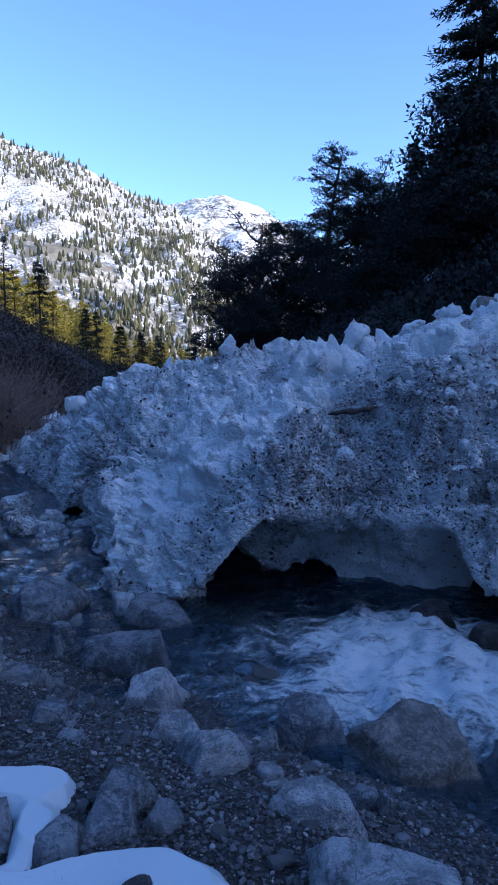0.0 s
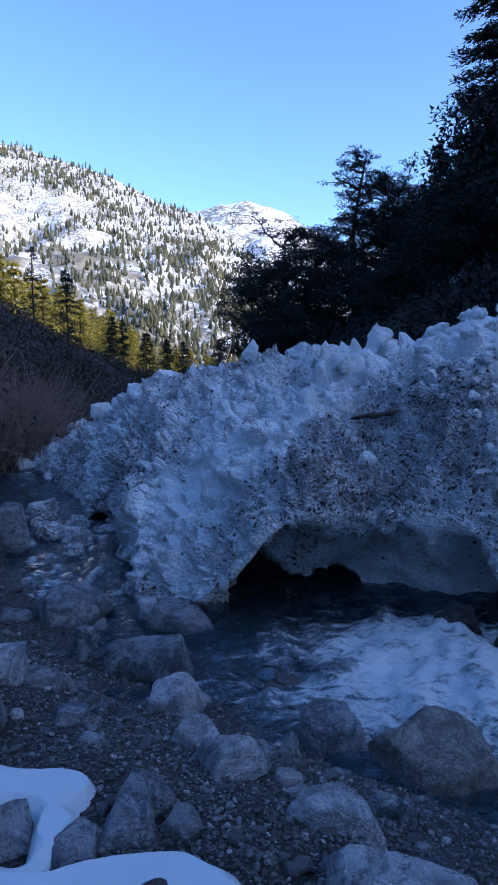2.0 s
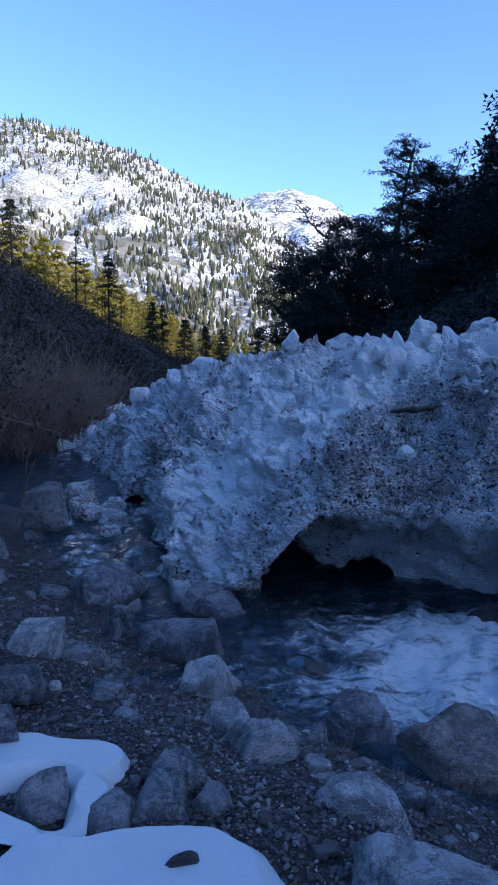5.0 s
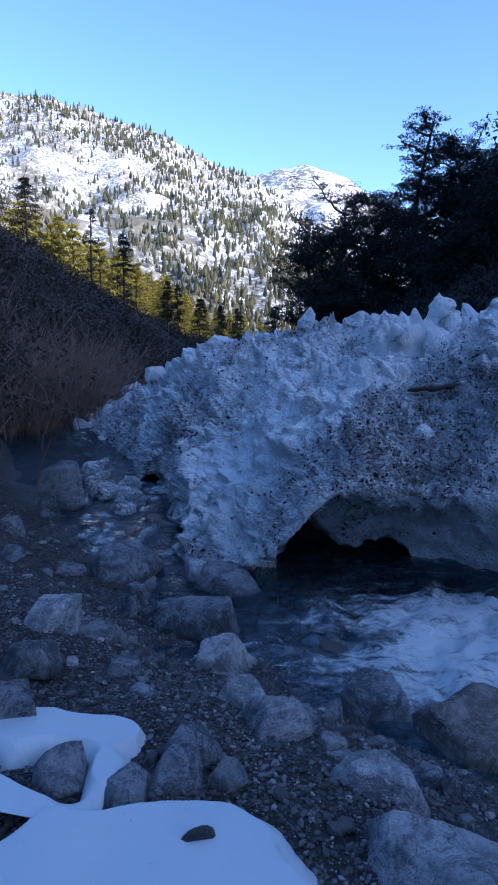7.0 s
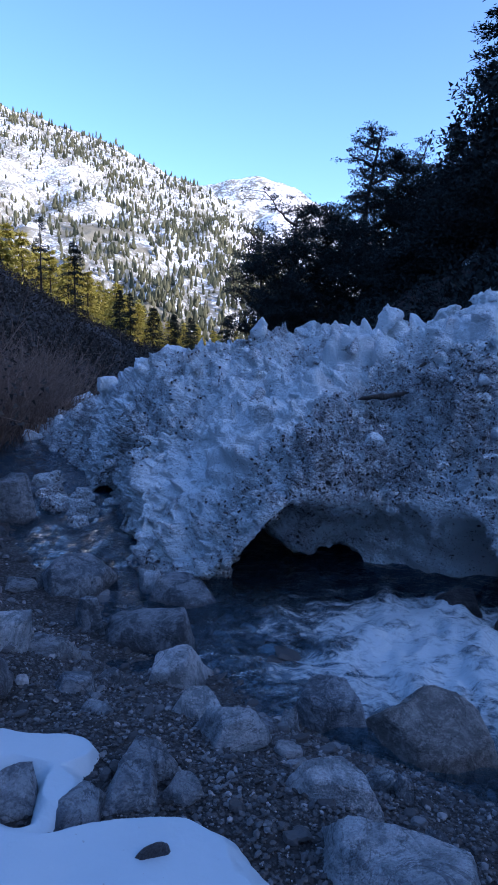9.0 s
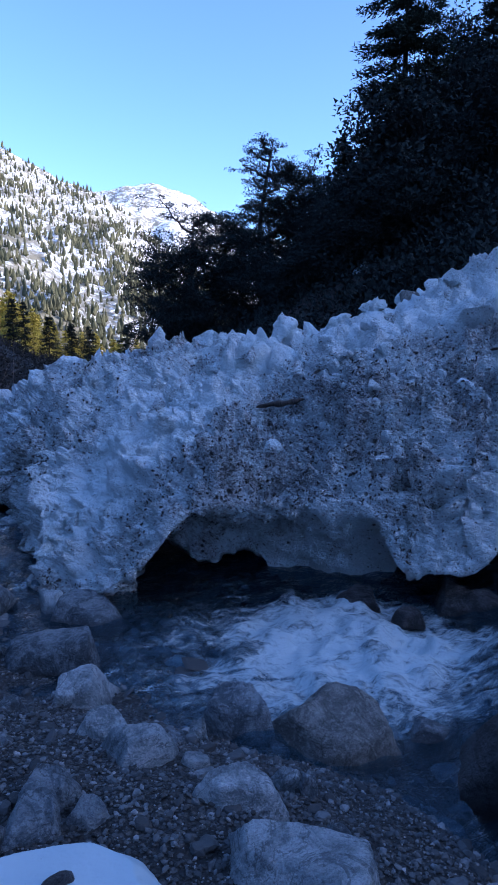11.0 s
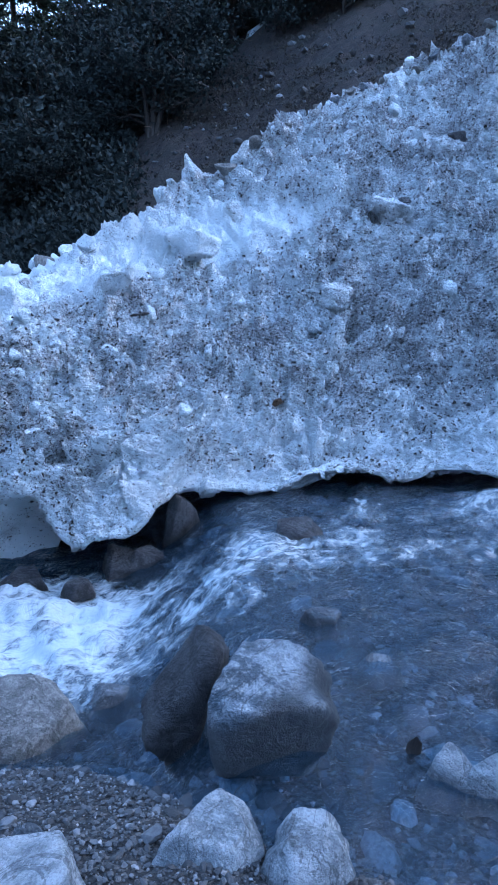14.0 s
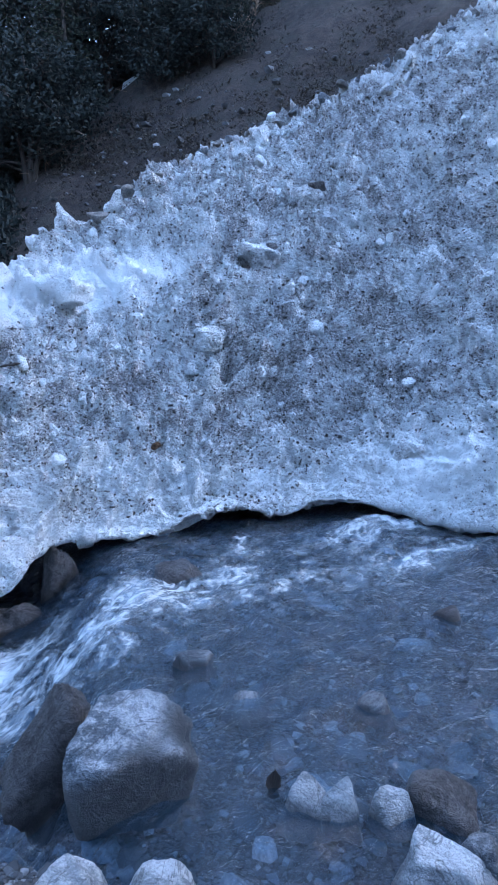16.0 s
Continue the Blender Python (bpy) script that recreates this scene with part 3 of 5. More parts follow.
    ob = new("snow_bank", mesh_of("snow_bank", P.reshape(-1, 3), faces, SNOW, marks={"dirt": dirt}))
    tagged(ob, "dirty lumpy avalanche snow bridging the creek, undercut by water", "snow bank", kind="structure")
    return P.reshape(-1, 3), U.ravel(), dirt.ravel()


SNOW_POINTS, SNOW_U, SNOW_DIRT_SHADE = build_snow()


# ---------------------------------------------------------------- mountains
def build_mountain(name, label, a0, a1, step, near, far, ridge, foot, relief, size, material, bare_low, seed):
    a = np.arange(a0, a1, step)
    top = ridge(a)
    k = np.linspace(0, 1, 150)[:, None]
    R = near + (far - near) * k + 0 * a[None, :]
    S = foot + (top - foot) * k**0.9
    A = np.radians(a)[None, :] + 0 * k
    z = EYE_Z + S * R
    x, y = R * np.sin(A), R * np.cos(A)
    p = xyz(x, y, 0 * x)
    gully = np.abs(fbm(p * (1, 0.45, 1), size, 4, seed)).reshape(R.shape)
    z = z + relief * (0.35 - gully) * (1 - 0.85 * k**3) * ramp(k, 0, 0.1) + relief * 0.08 * fbm(p, size * 0.2, 3, seed + 3).reshape(R.shape)
    bare = np.clip(bare_low * (1 - k) ** 1.2 + 0.6 * min(0, bare_low) + 0.4 * fbm(p, size * 1.2, 3, seed + 9).reshape(R.shape), -1.2, 1.2)
    # the far side falls away again
    back = np.stack([x[-1] * 1.35, y[-1] * 1.35, z[-1] * 0.2], -1)[None]
    P = np.concatenate([np.stack([x, y, z], -1), back])
    ob = new(name, mesh_of(name, P.reshape(-1, 3), grid_faces(*P.shape[:2]), material, marks={"bare": np.vstack([bare, bare[-1:]])}))
    tagged(ob, label, "mountain", kind="structure")
    return np.stack([x, y, z], -1), bare, k


near_ridge = lambda a: 0.011 + curve(a, (-60, 0.30), (-34, 0.275), (-27, 0.264), (-23, 0.262), (-18.6, 0.246), (-14, 0.224), (-9.4, 0.19), (-7.2, 0.176), (-5, 0.15), (-2, 0.11), (2, 0.05), (10, -0.02), (14, -0.04))
far_ridge = lambda a: 0.005 + curve(a, (-14, 0.15), (-7.5, 0.183), (-6, 0.188), (-4, 0.194), (-2.7, 0.199), (-1, 0.192), (0.9, 0.178), (3, 0.155), (8, 0.12), (20, 0.06))
SLOPE, SLOPE_BARE, SLOPE_K = build_mountain("mountain_near", "sunlit snowy mountainside with scattered conifers and scrub", -60, 14, 0.25, 120, 620, near_ridge, -0.09, 26, 90, MOUNTAIN, 0.6, 51)
build_mountain("mountain_far", "distant sunlit snow-covered peak under a clear sky", -14, 20, 0.2, 900, 1900, far_ridge, 0.0, 50, 160, PEAK, -0.8, 71)


# ---------------------------------------------------------------- stones
def ball(level):
    bm = bmesh.new()
    bmesh.ops.create_icosphere(bm, subdivisions=level, radius=1.0)
    v = np.array([p.co[:] for p in bm.verts])
    f = np.array([[p.index for p in q.verts] for q in bm.faces])
    bm.free()
    return v, f


BALLS = {k: ball(k) for k in (1, 2, 3, 4, 5)}
CHIP = (np.array([(1, 1, 0.6), (-1, 1, 0.5), (-1, -1, 0.6), (1, -1, 0.4), (0.9, 1, -1), (-1, 0.9, -1), (-0.9, -1, -1), (1, -0.9, -1), (0.1, 0, 1)]) * 0.75,
        np.array([(0, 1, 8), (1, 2, 8), (2, 3, 8), (3, 0, 8), (0, 4, 5), (0, 5, 1), (1, 5, 6), (1, 6, 2), (2, 6, 7), (2, 7, 3), (3, 7, 4), (3, 4, 0)]))


def hewn(seed, level, cuts=13, depth=(0.42, 0.78), noise_size=0.7, amount=0.08):
    """A block knocked into flat faces, about 2 across."""
    rng = np.random.default_rng(seed)
    v, f = BALLS[level]
    p = v / (np.abs(v) ** 3.2).sum(1, keepdims=True) ** (1 / 3.2)
    for _ in range(cuts):
        n = rng.normal(size=3)
        n /= np.linalg.norm(n)
        d = rng.uniform(*depth)
        over = p @ n - d
        p = p - np.where(over > 0, over, 0)[:, None] * n * 0.97
    tilt = rng.uniform(-0.5, 0.5, 2)
    spin = Matrix.Rotation(tilt[0], 3, 'X') @ Matrix.Rotation(tilt[1], 3, 'Y')
    p, v = p @ np.array(spin).T, v @ np.array(spin).T
    p = p + v * (fbm(p + seed * 3.1, noise_size, 6, seed, 0.6) * amount)[:, None]
    return p, f


def faceted(seed, level, sides=6, sharp=15, rough=0.05):
    """A broken block with flat worn faces, about 2 across."""
    rng = np.random.default_rng(seed)
    v, f = BALLS[level]
    planes = []
    for i in range(sides):
        phi = 2 * math.pi * (i + rng.uniform(-0.32, 0.32)) / sides
        planes.append(((math.cos(phi), math.sin(phi), rng.uniform(0.0, 0.50)), rng.uniform(0.60, 1.0)))
    planes.append(((rng.uniform(-0.30, 0.30), rng.uniform(-0.45, 0.10), 1.0), rng.uniform(0.42, 0.58)))
    planes.append(((rng.uniform(-0.2, 0.2), rng.uniform(-0.2, 0.2), -1.0), 0.8))
    for _ in range(3):
        phi = rng.uniform(0, 2 * math.pi)
        planes.append(((math.cos(phi), math.sin(phi), rng.uniform(0.4, 1.1)), rng.uniform(0.70, 0.95)))
    total = 0
    for n, d in planes:
        n = np.array(n) / np.linalg.norm(n)
        total = total + np.maximum(0, v @ n / d) ** sharp
    p = v * (total ** (-1 / sharp))[:, None]
    # ledges where flakes have broken away, then worn grain
    way = rng.normal(size=3)
    way /= np.linalg.norm(way)
    step = (p @ way) * 4.5 + 0.8 * fbm(p + seed, 0.9, 3, seed)
    p = p + v * (0.040 * (ramp(step - np.floor(step), 0.0, 0.25) - (step - np.floor(step))))[:, None]
    p = p * (1 + 0.09 * vnoise(p + seed * 1.7, 1.1, seed + 5) + fbm(p + seed * 3.1, 0.55, 5, seed, 0.55) * rough)[:, None]
    return p, f


ROCK_KINDS = {
    "g": (ROCK_GREY, "grey angular granite rock bedded in creek gravel"),
    "p": (ROCK_PALE, "pale weathered granite rock lying on the gravel"),
    "t": (ROCK_TAN, "large tan cracked boulder at the water's edge"),
    "w": (ROCK_WET, "dark wet rock washed by the creek"),
    "c": (SNOW, "rock crusted with dirty avalanche snow at the creek's edge"),
    "b": (ROCK_SPECKLED, "big pale speckled boulder leaning over shallow water"),
}


def rock(kind, x, y, z, wide, deep, high, turn, seed, lean=0):
    material, label = ROCK_KINDS[kind]
    level = 5 if wide > 0.3 else 4 if wide > 0.15 else 3
    p, f = faceted(seed, level, 4 + seed % 2, 6 if kind == "c" else 13 if kind == "w" else 26, 0.22 if kind == "c" else 0.07 if kind == "w" else 0.05)
    if kind == "b":
        p[:, :2] *= (1 + 0.42 * p[:, 2:]) * (1, 0.9)
    lo, hi = p.min(0), p.max(0)
    p = (p - (lo + hi) / 2) / (hi - lo) * (wide, max(deep, 0.72 * wide) if wide > 0.12 else deep, high * 1.12)
    c, s = math.cos(radians(turn)), math.sin(radians(turn))
    wx, wy = x + p[:, 0] * c - p[:, 1] * s, y + p[:, 0] * s + p[:, 1] * c
    above = z + p[:, 2] * math.cos(radians(lean)) - p[:, 0] * math.sin(radians(lean)) - water_z(wx, wy)
    line = 0.24 + 0.12 * vnoise(p + seed, 0.2, 4) if kind == "b" else 0.0 if kind == "t" else 0.03 + 0.04 * vnoise(p + seed, 0.12, 4)
    soaked = ramp(line - above, -0.05, 0.05)
    me = mesh_of("rock", p, f, material, marks={"soaked": soaked})
    ob = new("rock", me)
    ob.matrix_world = pose(x, y, z, 0, lean, turn)
    size = "small " if wide < 0.2 else ""
    return tagged(ob, size + label, "rock", "creek rocks")


for x, y, wide, high, seed in ((-2.74, 7.60, 0.46, 0.30, 71), (-2.36, 7.42, 0.52, 0.36, 72), (-2.24, 6.96, 0.27, 0.17, 73), (-2.02, 7.80, 0.46, 0.16, 74), (-2.98, 8.10, 0.42, 0.30, 75), (-2.55, 7.95, 0.40, 0.34, 76), (-3.25, 8.7, 0.5, 0.3, 77)):
    crust = rock("c", x, y, -0.79, wide, wide * 0.8, high * 0.8, 20 + seed * 7, seed)
    crust.data.attributes.new("dirt", 'FLOAT', 'POINT').data.foreach_set("value", np.full(len(crust.data.vertices), 0.95, np.float32))
rock("g", -1.65, 5.00, -0.63, 0.69, 0.43, 0.35, 12, 3)
rock("p", -1.02, 5.04, -0.69, 0.25, 0.16, 0.29, 2, 4)
rock("g", -0.70, 4.86, -0.67, 0.63, 0.39, 0.30, 6, 5)
rock("g", -0.88, 4.16, -0.61, 0.74, 0.46, 0.36, 4, 6)
rock("g", -1.31, 4.27, -0.59, 0.26, 0.16, 0.32, 7, 7)
rock("p", -0.52, 3.61, -0.57, 0.45, 0.28, 0.30, 6, 8)
rock("p", -0.31, 2.74, -0.24, 0.32, 0.20, 0.15, 17, 9)
rock("p", -0.15, 2.49, -0.16, 0.35, 0.22, 0.17, 11, 10)
rock("p", 0.09, 2.47, -0.23, 0.15, 0.09, 0.07, 5, 11)
rock("p", 0.13, 3.01, -0.49, 0.12, 0.07, 0.17, -9, 12)
rock("g", 0.36, 3.22, -0.56, 0.43, 0.27, 0.35, -5, 13)
rock("t", 0.84, 3.06, -0.53, 0.76, 0.50, 0.34, -14, 21)
rock("p", 0.26, 2.08, -0.08, 0.38, 0.23, 0.18, -15, 15)
rock("p", 0.47, 2.34, -0.24, 0.16, 0.10, 0.09, -21, 16)
rock("g", 0.60, 3.04, -0.61, 0.24, 0.15, 0.11, -18, 17)
rock("g", 0.55, 2.26, -0.21, 0.08, 0.05, 0.11, -3, 18)
rock("g", -0.43, 2.07, -0.01, 0.26, 0.16, 0.13, 20, 19)
rock("g", -0.45, 1.90, 0.02, 0.23, 0.14, 0.13, 22, 20)
rock("g", -0.27, 1.95, -0.01, 0.16, 0.10, 0.10, 16, 21)
rock("g", -0.60, 1.81, 0.02, 0.22, 0.14, 0.11, 12, 22)
rock("p", 0.39, 1.64, 0.03, 0.54, 0.24, 0.26, -18, 6)
rock("g", -0.81, 1.83, 0.04, 0.20, 0.13, 0.16, 28, 24)
rock("p", -1.40, 3.01, -0.07, 0.39, 0.24, 0.19, 31, 25)
rock("g", -1.14, 2.08, 0.06, 0.23, 0.14, 0.23, 38, 26)
rock("g", -3.14, 7.00, -0.65, 0.64, 0.40, 0.66, 34, 27)
rock("g", -2.96, 6.33, -0.70, 0.33, 0.21, 0.17, 15, 28)
rock("g", -2.91, 5.42, -0.53, 0.34, 0.21, 0.20, 31, 29)
rock("g", -2.04, 4.83, -0.62, 0.30, 0.18, 0.14, 27, 30)
rock("g", -3.30, 8.30, -0.87, 0.39, 0.24, 0.19, 22, 31)
rock("p", -2.83, 7.80, -0.83, 0.45, 0.28, 0.22, 12, 32)
rock("p", -2.49, 8.07, -0.84, 0.35, 0.22, 0.17, 17, 33)
rock("g", -2.25, 4.23, -0.25, 0.22, 0.14, 0.11, 19, 34)
rock("g", -1.11, 3.24, -0.30, 0.17, 0.11, 0.08, 30, 35)
rock("g", -1.24, 2.52, 0.00, 0.30, 0.19, 0.15, 36, 36)
rock("g", -1.33, 2.61, -0.02, 0.17, 0.11, 0.08, 29, 37)
rock("g", -0.93, 2.79, -0.16, 0.21, 0.13, 0.10, 14, 38)
rock("w", 1.41, 4.75, -0.58, 0.42, 0.26, 0.21, -6, 39)
rock("w", 2.27, 4.50, -0.51, 0.54, 0.33, 0.26, -24, 40)
rock("w", 2.70, 4.51, -0.24, 0.32, 0.20, 0.47, -21, 41)
rock("w", 1.36, 2.22, -0.10, 0.27, 0.26, 0.54, -22, 42, 32)
rock("b", 1.50, 1.84, 0.00, 0.50, 0.40, 0.42, -30, 43, 14)
rock("g", 1.39, 2.99, -0.55, 0.32, 0.20, 0.15, -26, 44)
rock("w", 1.73, 4.37, -0.57, 0.27, 0.17, 0.16, -19, 45)
rock("g", 1.86, 2.07, -0.12, 0.19, 0.12, 0.16, -43, 46)
rock("p", 1.08, 1.54, -0.04, 0.24, 0.15, 0.13, -40, 47)
rock("p", 1.23, 1.29, -0.00, 0.21, 0.13, 0.13, -46, 48)
rock("p", 1.17, 1.23, 0.01, 0.27, 0.17, 0.13, -33, 49)
rock("p", 1.00, 1.49, -0.01, 0.35, 0.22, 0.17, -41, 50)
rock("p", 1.90, 1.26, -0.10, 0.23, 0.14, 0.22, -66, 51)
rock("p", 1.95, 1.14, -0.08, 0.16, 0.10, 0.22, -56, 52)
rock("g", 2.33, 2.40, -0.13, 0.25, 0.16, 0.13, -48, 53)
rock("w", 3.02, 3.36, -0.07, 0.37, 0.23, 0.18, -40, 54)
rock("w", 2.33, 4.43, -0.48, 0.42, 0.26, 0.20, -27, 55)
rock("w", 2.20, 0.88, -0.08, 0.30, 0.18, 0.22, -68, 56)
rock("p", 2.05, 0.99, -0.07, 0.18, 0.11, 0.15, -47, 57)
rock("p", 1.92, 0.72, -0.05, 0.32, 0.22, 0.16, -71, 58)
rock("w", 3.78, 1.66, -0.10, 0.19, 0.12, 0.09, -66, 59)
rock("g", 2.32, 2.40, -0.12, 0.23, 0.14, 0.14, -47, 60)
rock("g", 2.23, 1.89, -0.13, 0.26, 0.16, 0.13, -42, 61)
rock("g", 2.65, 1.46, -0.13, 0.23, 0.15, 0.11, -63, 62)
rock("g", 2.04, 0.66, -0.01, 0.14, 0.08, 0.07, -71, 63)
rock("g", 0.57, 1.82, -0.06, 0.13, 0.08, 0.10, -7, 64)
rock("g", -1.18, 3.15, -0.21, 0.33, 0.20, 0.16, 17, 65)
rock("g", -0.83, 3.05, -0.30, 0.19, 0.12, 0.09, 17, 66)
rock("g", -0.01, 2.86, -0.40, 0.14, 0.08, 0.07, 10, 67)
rock("g", -0.73, 2.51, -0.10, 0.14, 0.08, 0.07, 7, 68)
rock("g", 0.34, 2.07, -0.12, 0.09, 0.06, 0.05, -20, 69)
rock("w", -0.30, 1.61, 0.07, 0.11, 0.035, 0.04, 35, 90)


def scatter_stones(name, label, count, seed, where, sizes, material, sink=0.25, flat=0.6, reach=6.5, shape=False, thin=0.5):
    rng = np.random.default_rng(seed)
    v, f = BALLS[2] if shape else BALLS[1]
    az, r = np.radians(rng.uniform(-33, 72, count * 3)), (0.9 ** (1 / thin) + (reach ** (1 / thin) - 0.9 ** (1 / thin)) * rng.random(count * 3)) ** thin
    x, y = r * np.sin(az), r * np.cos(az)
    keep = np.flatnonzero(where(x, y, rng))[:count]
    x, y = x[keep], y[keep]
    n = len(x)
    size = sizes[0] * (sizes[1] / sizes[0]) ** (rng.random(n) ** 2.2)
    z = ground_z(x, y) + pebbly(xyz(x, y)) + size * (0.5 - sink)
    base = np.array([faceted(900 + k, 2, 5, 12, 0.02)[0] for k in range(24)]) if shape else np.array([v * np.random.default_rng(k).uniform(0.62, 1.15, (len(v), 1)) * np.random.default_rng(k + 60).uniform(0.8, 1.1, (len(v), 3)) for k in range(24)])
    pts = base[rng.integers(0, 24, n)] * np.stack([rng.uniform(0.8, 1.3, n), rng.uniform(0.7, 1.0, n), rng.uniform(flat - 0.2, flat + 0.2, n)], 1)[:, None, :]
    t = rng.uniform(0, 2 * np.pi, n)
    c, s = np.cos(t)[:, None], np.sin(t)[:, None]
    tilt = rng.normal(0, 0.25, n)[:, None]
    px, py, pz = pts[..., 0] * c - pts[..., 1] * s, pts[..., 0] * s + pts[..., 1] * c, pts[..., 2] + pts[..., 0] * tilt
    P = np.stack([px, py, pz], -1) * (size * 0.5)[:, None, None] + np.stack([x, y, z], 1)[:, None, :]
    faces = (f[None] + (np.arange(n) * len(v))[:, None, None]).reshape(-1, 3)
    ob = new(name, mesh_of(name, P.reshape(-1, 3), faces, material, smooth=False))
    return tagged(ob, label, "gravel", kind="stuff")


dry = lambda x, y, rng: (ground_z(x, y) > water_z(x, y) - 0.06)
sunk = lambda x, y, rng: (ground_z(x, y) < water_z(x, y) - 0.03) & (x > -3)
scatter_stones("gravel", "mixed grey river gravel on the creek bar", 34000, 5, dry, (0.008, 0.032), GRAVEL, flat=0.55, reach=4.6, thin=0.72)
open_bar = lambda x, y, rng: dry(x, y, rng) & ~((x > -1.6) & (x < 0.25) & (y > 0.8) & (y < 1.78)) & ~((x > -1.6) & (x < -0.6) & (y > 1.6) & (y < 2.4))
scatter_stones("shingle", "larger rounded shingle strewn on the bar", 1100, 6, open_bar, (0.028, 0.085), GRAVEL, flat=0.5, reach=7.5, shape=True)
scatter_stones("creek_gravel", "wet gravel covering the shallow creek bed", 11000, 8, sunk, (0.018, 0.075), BED_STONES, 0.2, 0.5, reach=6.5, thin=0.6)
scatter_stones("creek_bed_stones", "rounded stones on the shallow creek bed", 2600, 7, sunk, (0.025, 0.22), BED_STONES, 0.3, 0.42, reach=7.0, shape=True)


# ---------------------------------------------------------------- old snow lying on the bar
def snow_patch(label, x0, x1, y0, y1, blobs, holes, thick, seed):
    n = 320
    X, Y = np.meshgrid(np.linspace(x0, x1, n), np.linspace(y0, y1, n), indexing="ij")
    p = xyz(X, Y)
    field = 0
    for cx, cy, sx, sy in blobs:
        cx, cy = cx - 0.05, cy - 0.075
        field = field + np.exp(-((X - cx) / sx) ** 2 - ((Y - cy) / sy) ** 2)
    for cx, cy, s in holes:
        cx, cy = cx - 0.03, cy - 0.04
        field = field - 1.3 * np.exp(-((X - cx) ** 2 + (Y - cy) ** 2) / s**2)
    field = field - 0.5 + 0.10 * fbm(p, 0.16, 3, seed).reshape(X.shape)
    body = np.clip(field, 0, None)
    z = ground_z(X, Y) - 0.05 + (thick + 0.03) * np.sqrt(np.clip(body / 0.35, 0, 1)) + 0.012 * fbm(p, 0.35, 2, seed + 2).reshape(X.shape)
    inside = (field > -0.02).ravel()
    f = grid_faces(n, n)[:, ::-1]
    f = f[inside[f].all(1)]
    used = np.unique(f)
    back = np.zeros(n * n, int)
    back[used] = np.arange(len(used))
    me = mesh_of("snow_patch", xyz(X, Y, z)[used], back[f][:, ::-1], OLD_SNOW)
    ob = new("snow_patch", me)
    return tagged(ob, label, "snow", "snow patches")


snow_patch("smooth old snow patch melting around a stone", -1.9, -0.45, 1.6, 2.6,
           [(-0.95, 2.16, 0.24, 0.20), (-0.67, 2.19, 0.13, 0.10), (-0.63, 1.94, 0.15, 0.14), (-1.30, 1.89, 0.3, 0.25), (-0.95, 1.69, 0.20, 0.12), (-0.90, 1.74, 0.24, 0.10)],
           [(-0.82, 1.86, 0.10), (-1.12, 1.84, 0.09)], 0.075, 3)
snow_patch("smooth thick old snow patch on the gravel bar", -1.6, 0.35, 0.75, 2.05,
           [(-0.75, 1.58, 0.34, 0.13), (-0.42, 1.66, 0.30, 0.18), (-0.22, 1.76, 0.20, 0.14), (-0.04, 1.45, 0.31, 0.25), (-0.6, 1.25, 0.5, 0.28), (-1.2, 1.5, 0.35, 0.3)],
           [(-0.85, 1.58, 0.085), (-0.62, 1.82, 0.09)], 0.085, 9)


# ---------------------------------------------------------------- trees
def tube(points, radii, sides=6):
    points, radii = np.asarray(points, float), np.asarray(radii, float)
    way = np.gradient(points, axis=0)
    way /= np.linalg.norm(way, axis=1, keepdims=True) + 1e-9
    ref = np.where(np.abs(way[:, 2:]) > 0.9, (1.0, 0, 0), (0, 0, 1.0))
    u = np.cross(way, ref)
    u /= np.linalg.norm(u, axis=1, keepdims=True) + 1e-9
    w = np.cross(way, u)
    t = np.linspace(0, 2 * np.pi, sides, endpoint=False)
    ring = points[:, None] + radii[:, None, None] * (np.cos(t)[None, :, None] * u[:, None] + np.sin(t)[None, :, None] * w[:, None])
    return ring.reshape(-1, 3), grid_faces(len(points), sides, wrap=True)


def joined(pieces):
    vs, fs, n = [], [], 0
    for v, f in pieces:
        vs.append(v)
        fs.append(f + n)
        n += len(v)
    return np.concatenate(vs), np.concatenate(fs)


def blades(centres, ways, long, wide, rng, jitter=0.5):
    """One leaf triangle a centre, lying roughly along its way."""
    n = len(centres)
    d = ways + rng.normal(0, jitter, (n, 3))
    d /= np.linalg.norm(d, axis=1, keepdims=True) + 1e-9
    side = np.cross(d, rng.normal(0, 1, (n, 3)) + (0, 0, 1.2))
    side /= np.linalg.norm(side, axis=1, keepdims=True) + 1e-9
    l, w = (long * rng.uniform(0.6, 1.3, n))[:, None], (wide * rng.uniform(0.6, 1.3, n))[:, None]
    tri = np.stack([centres - side * w, centres + side * w, centres + d * l], 1)
    return tri.reshape(-1, 3), np.arange(3 * n).reshape(n, 3)


def tree_of(name, label, category, trunk, crown, bark, leaves, group):
    ob = new(name)
    part("trunk", mesh_of("trunk", *trunk, bark), ob)
    if crown is not None:
        part("crown", mesh_of("crown", *crown, leaves, smooth=False), ob)
    return tagged(ob, label, category, group)


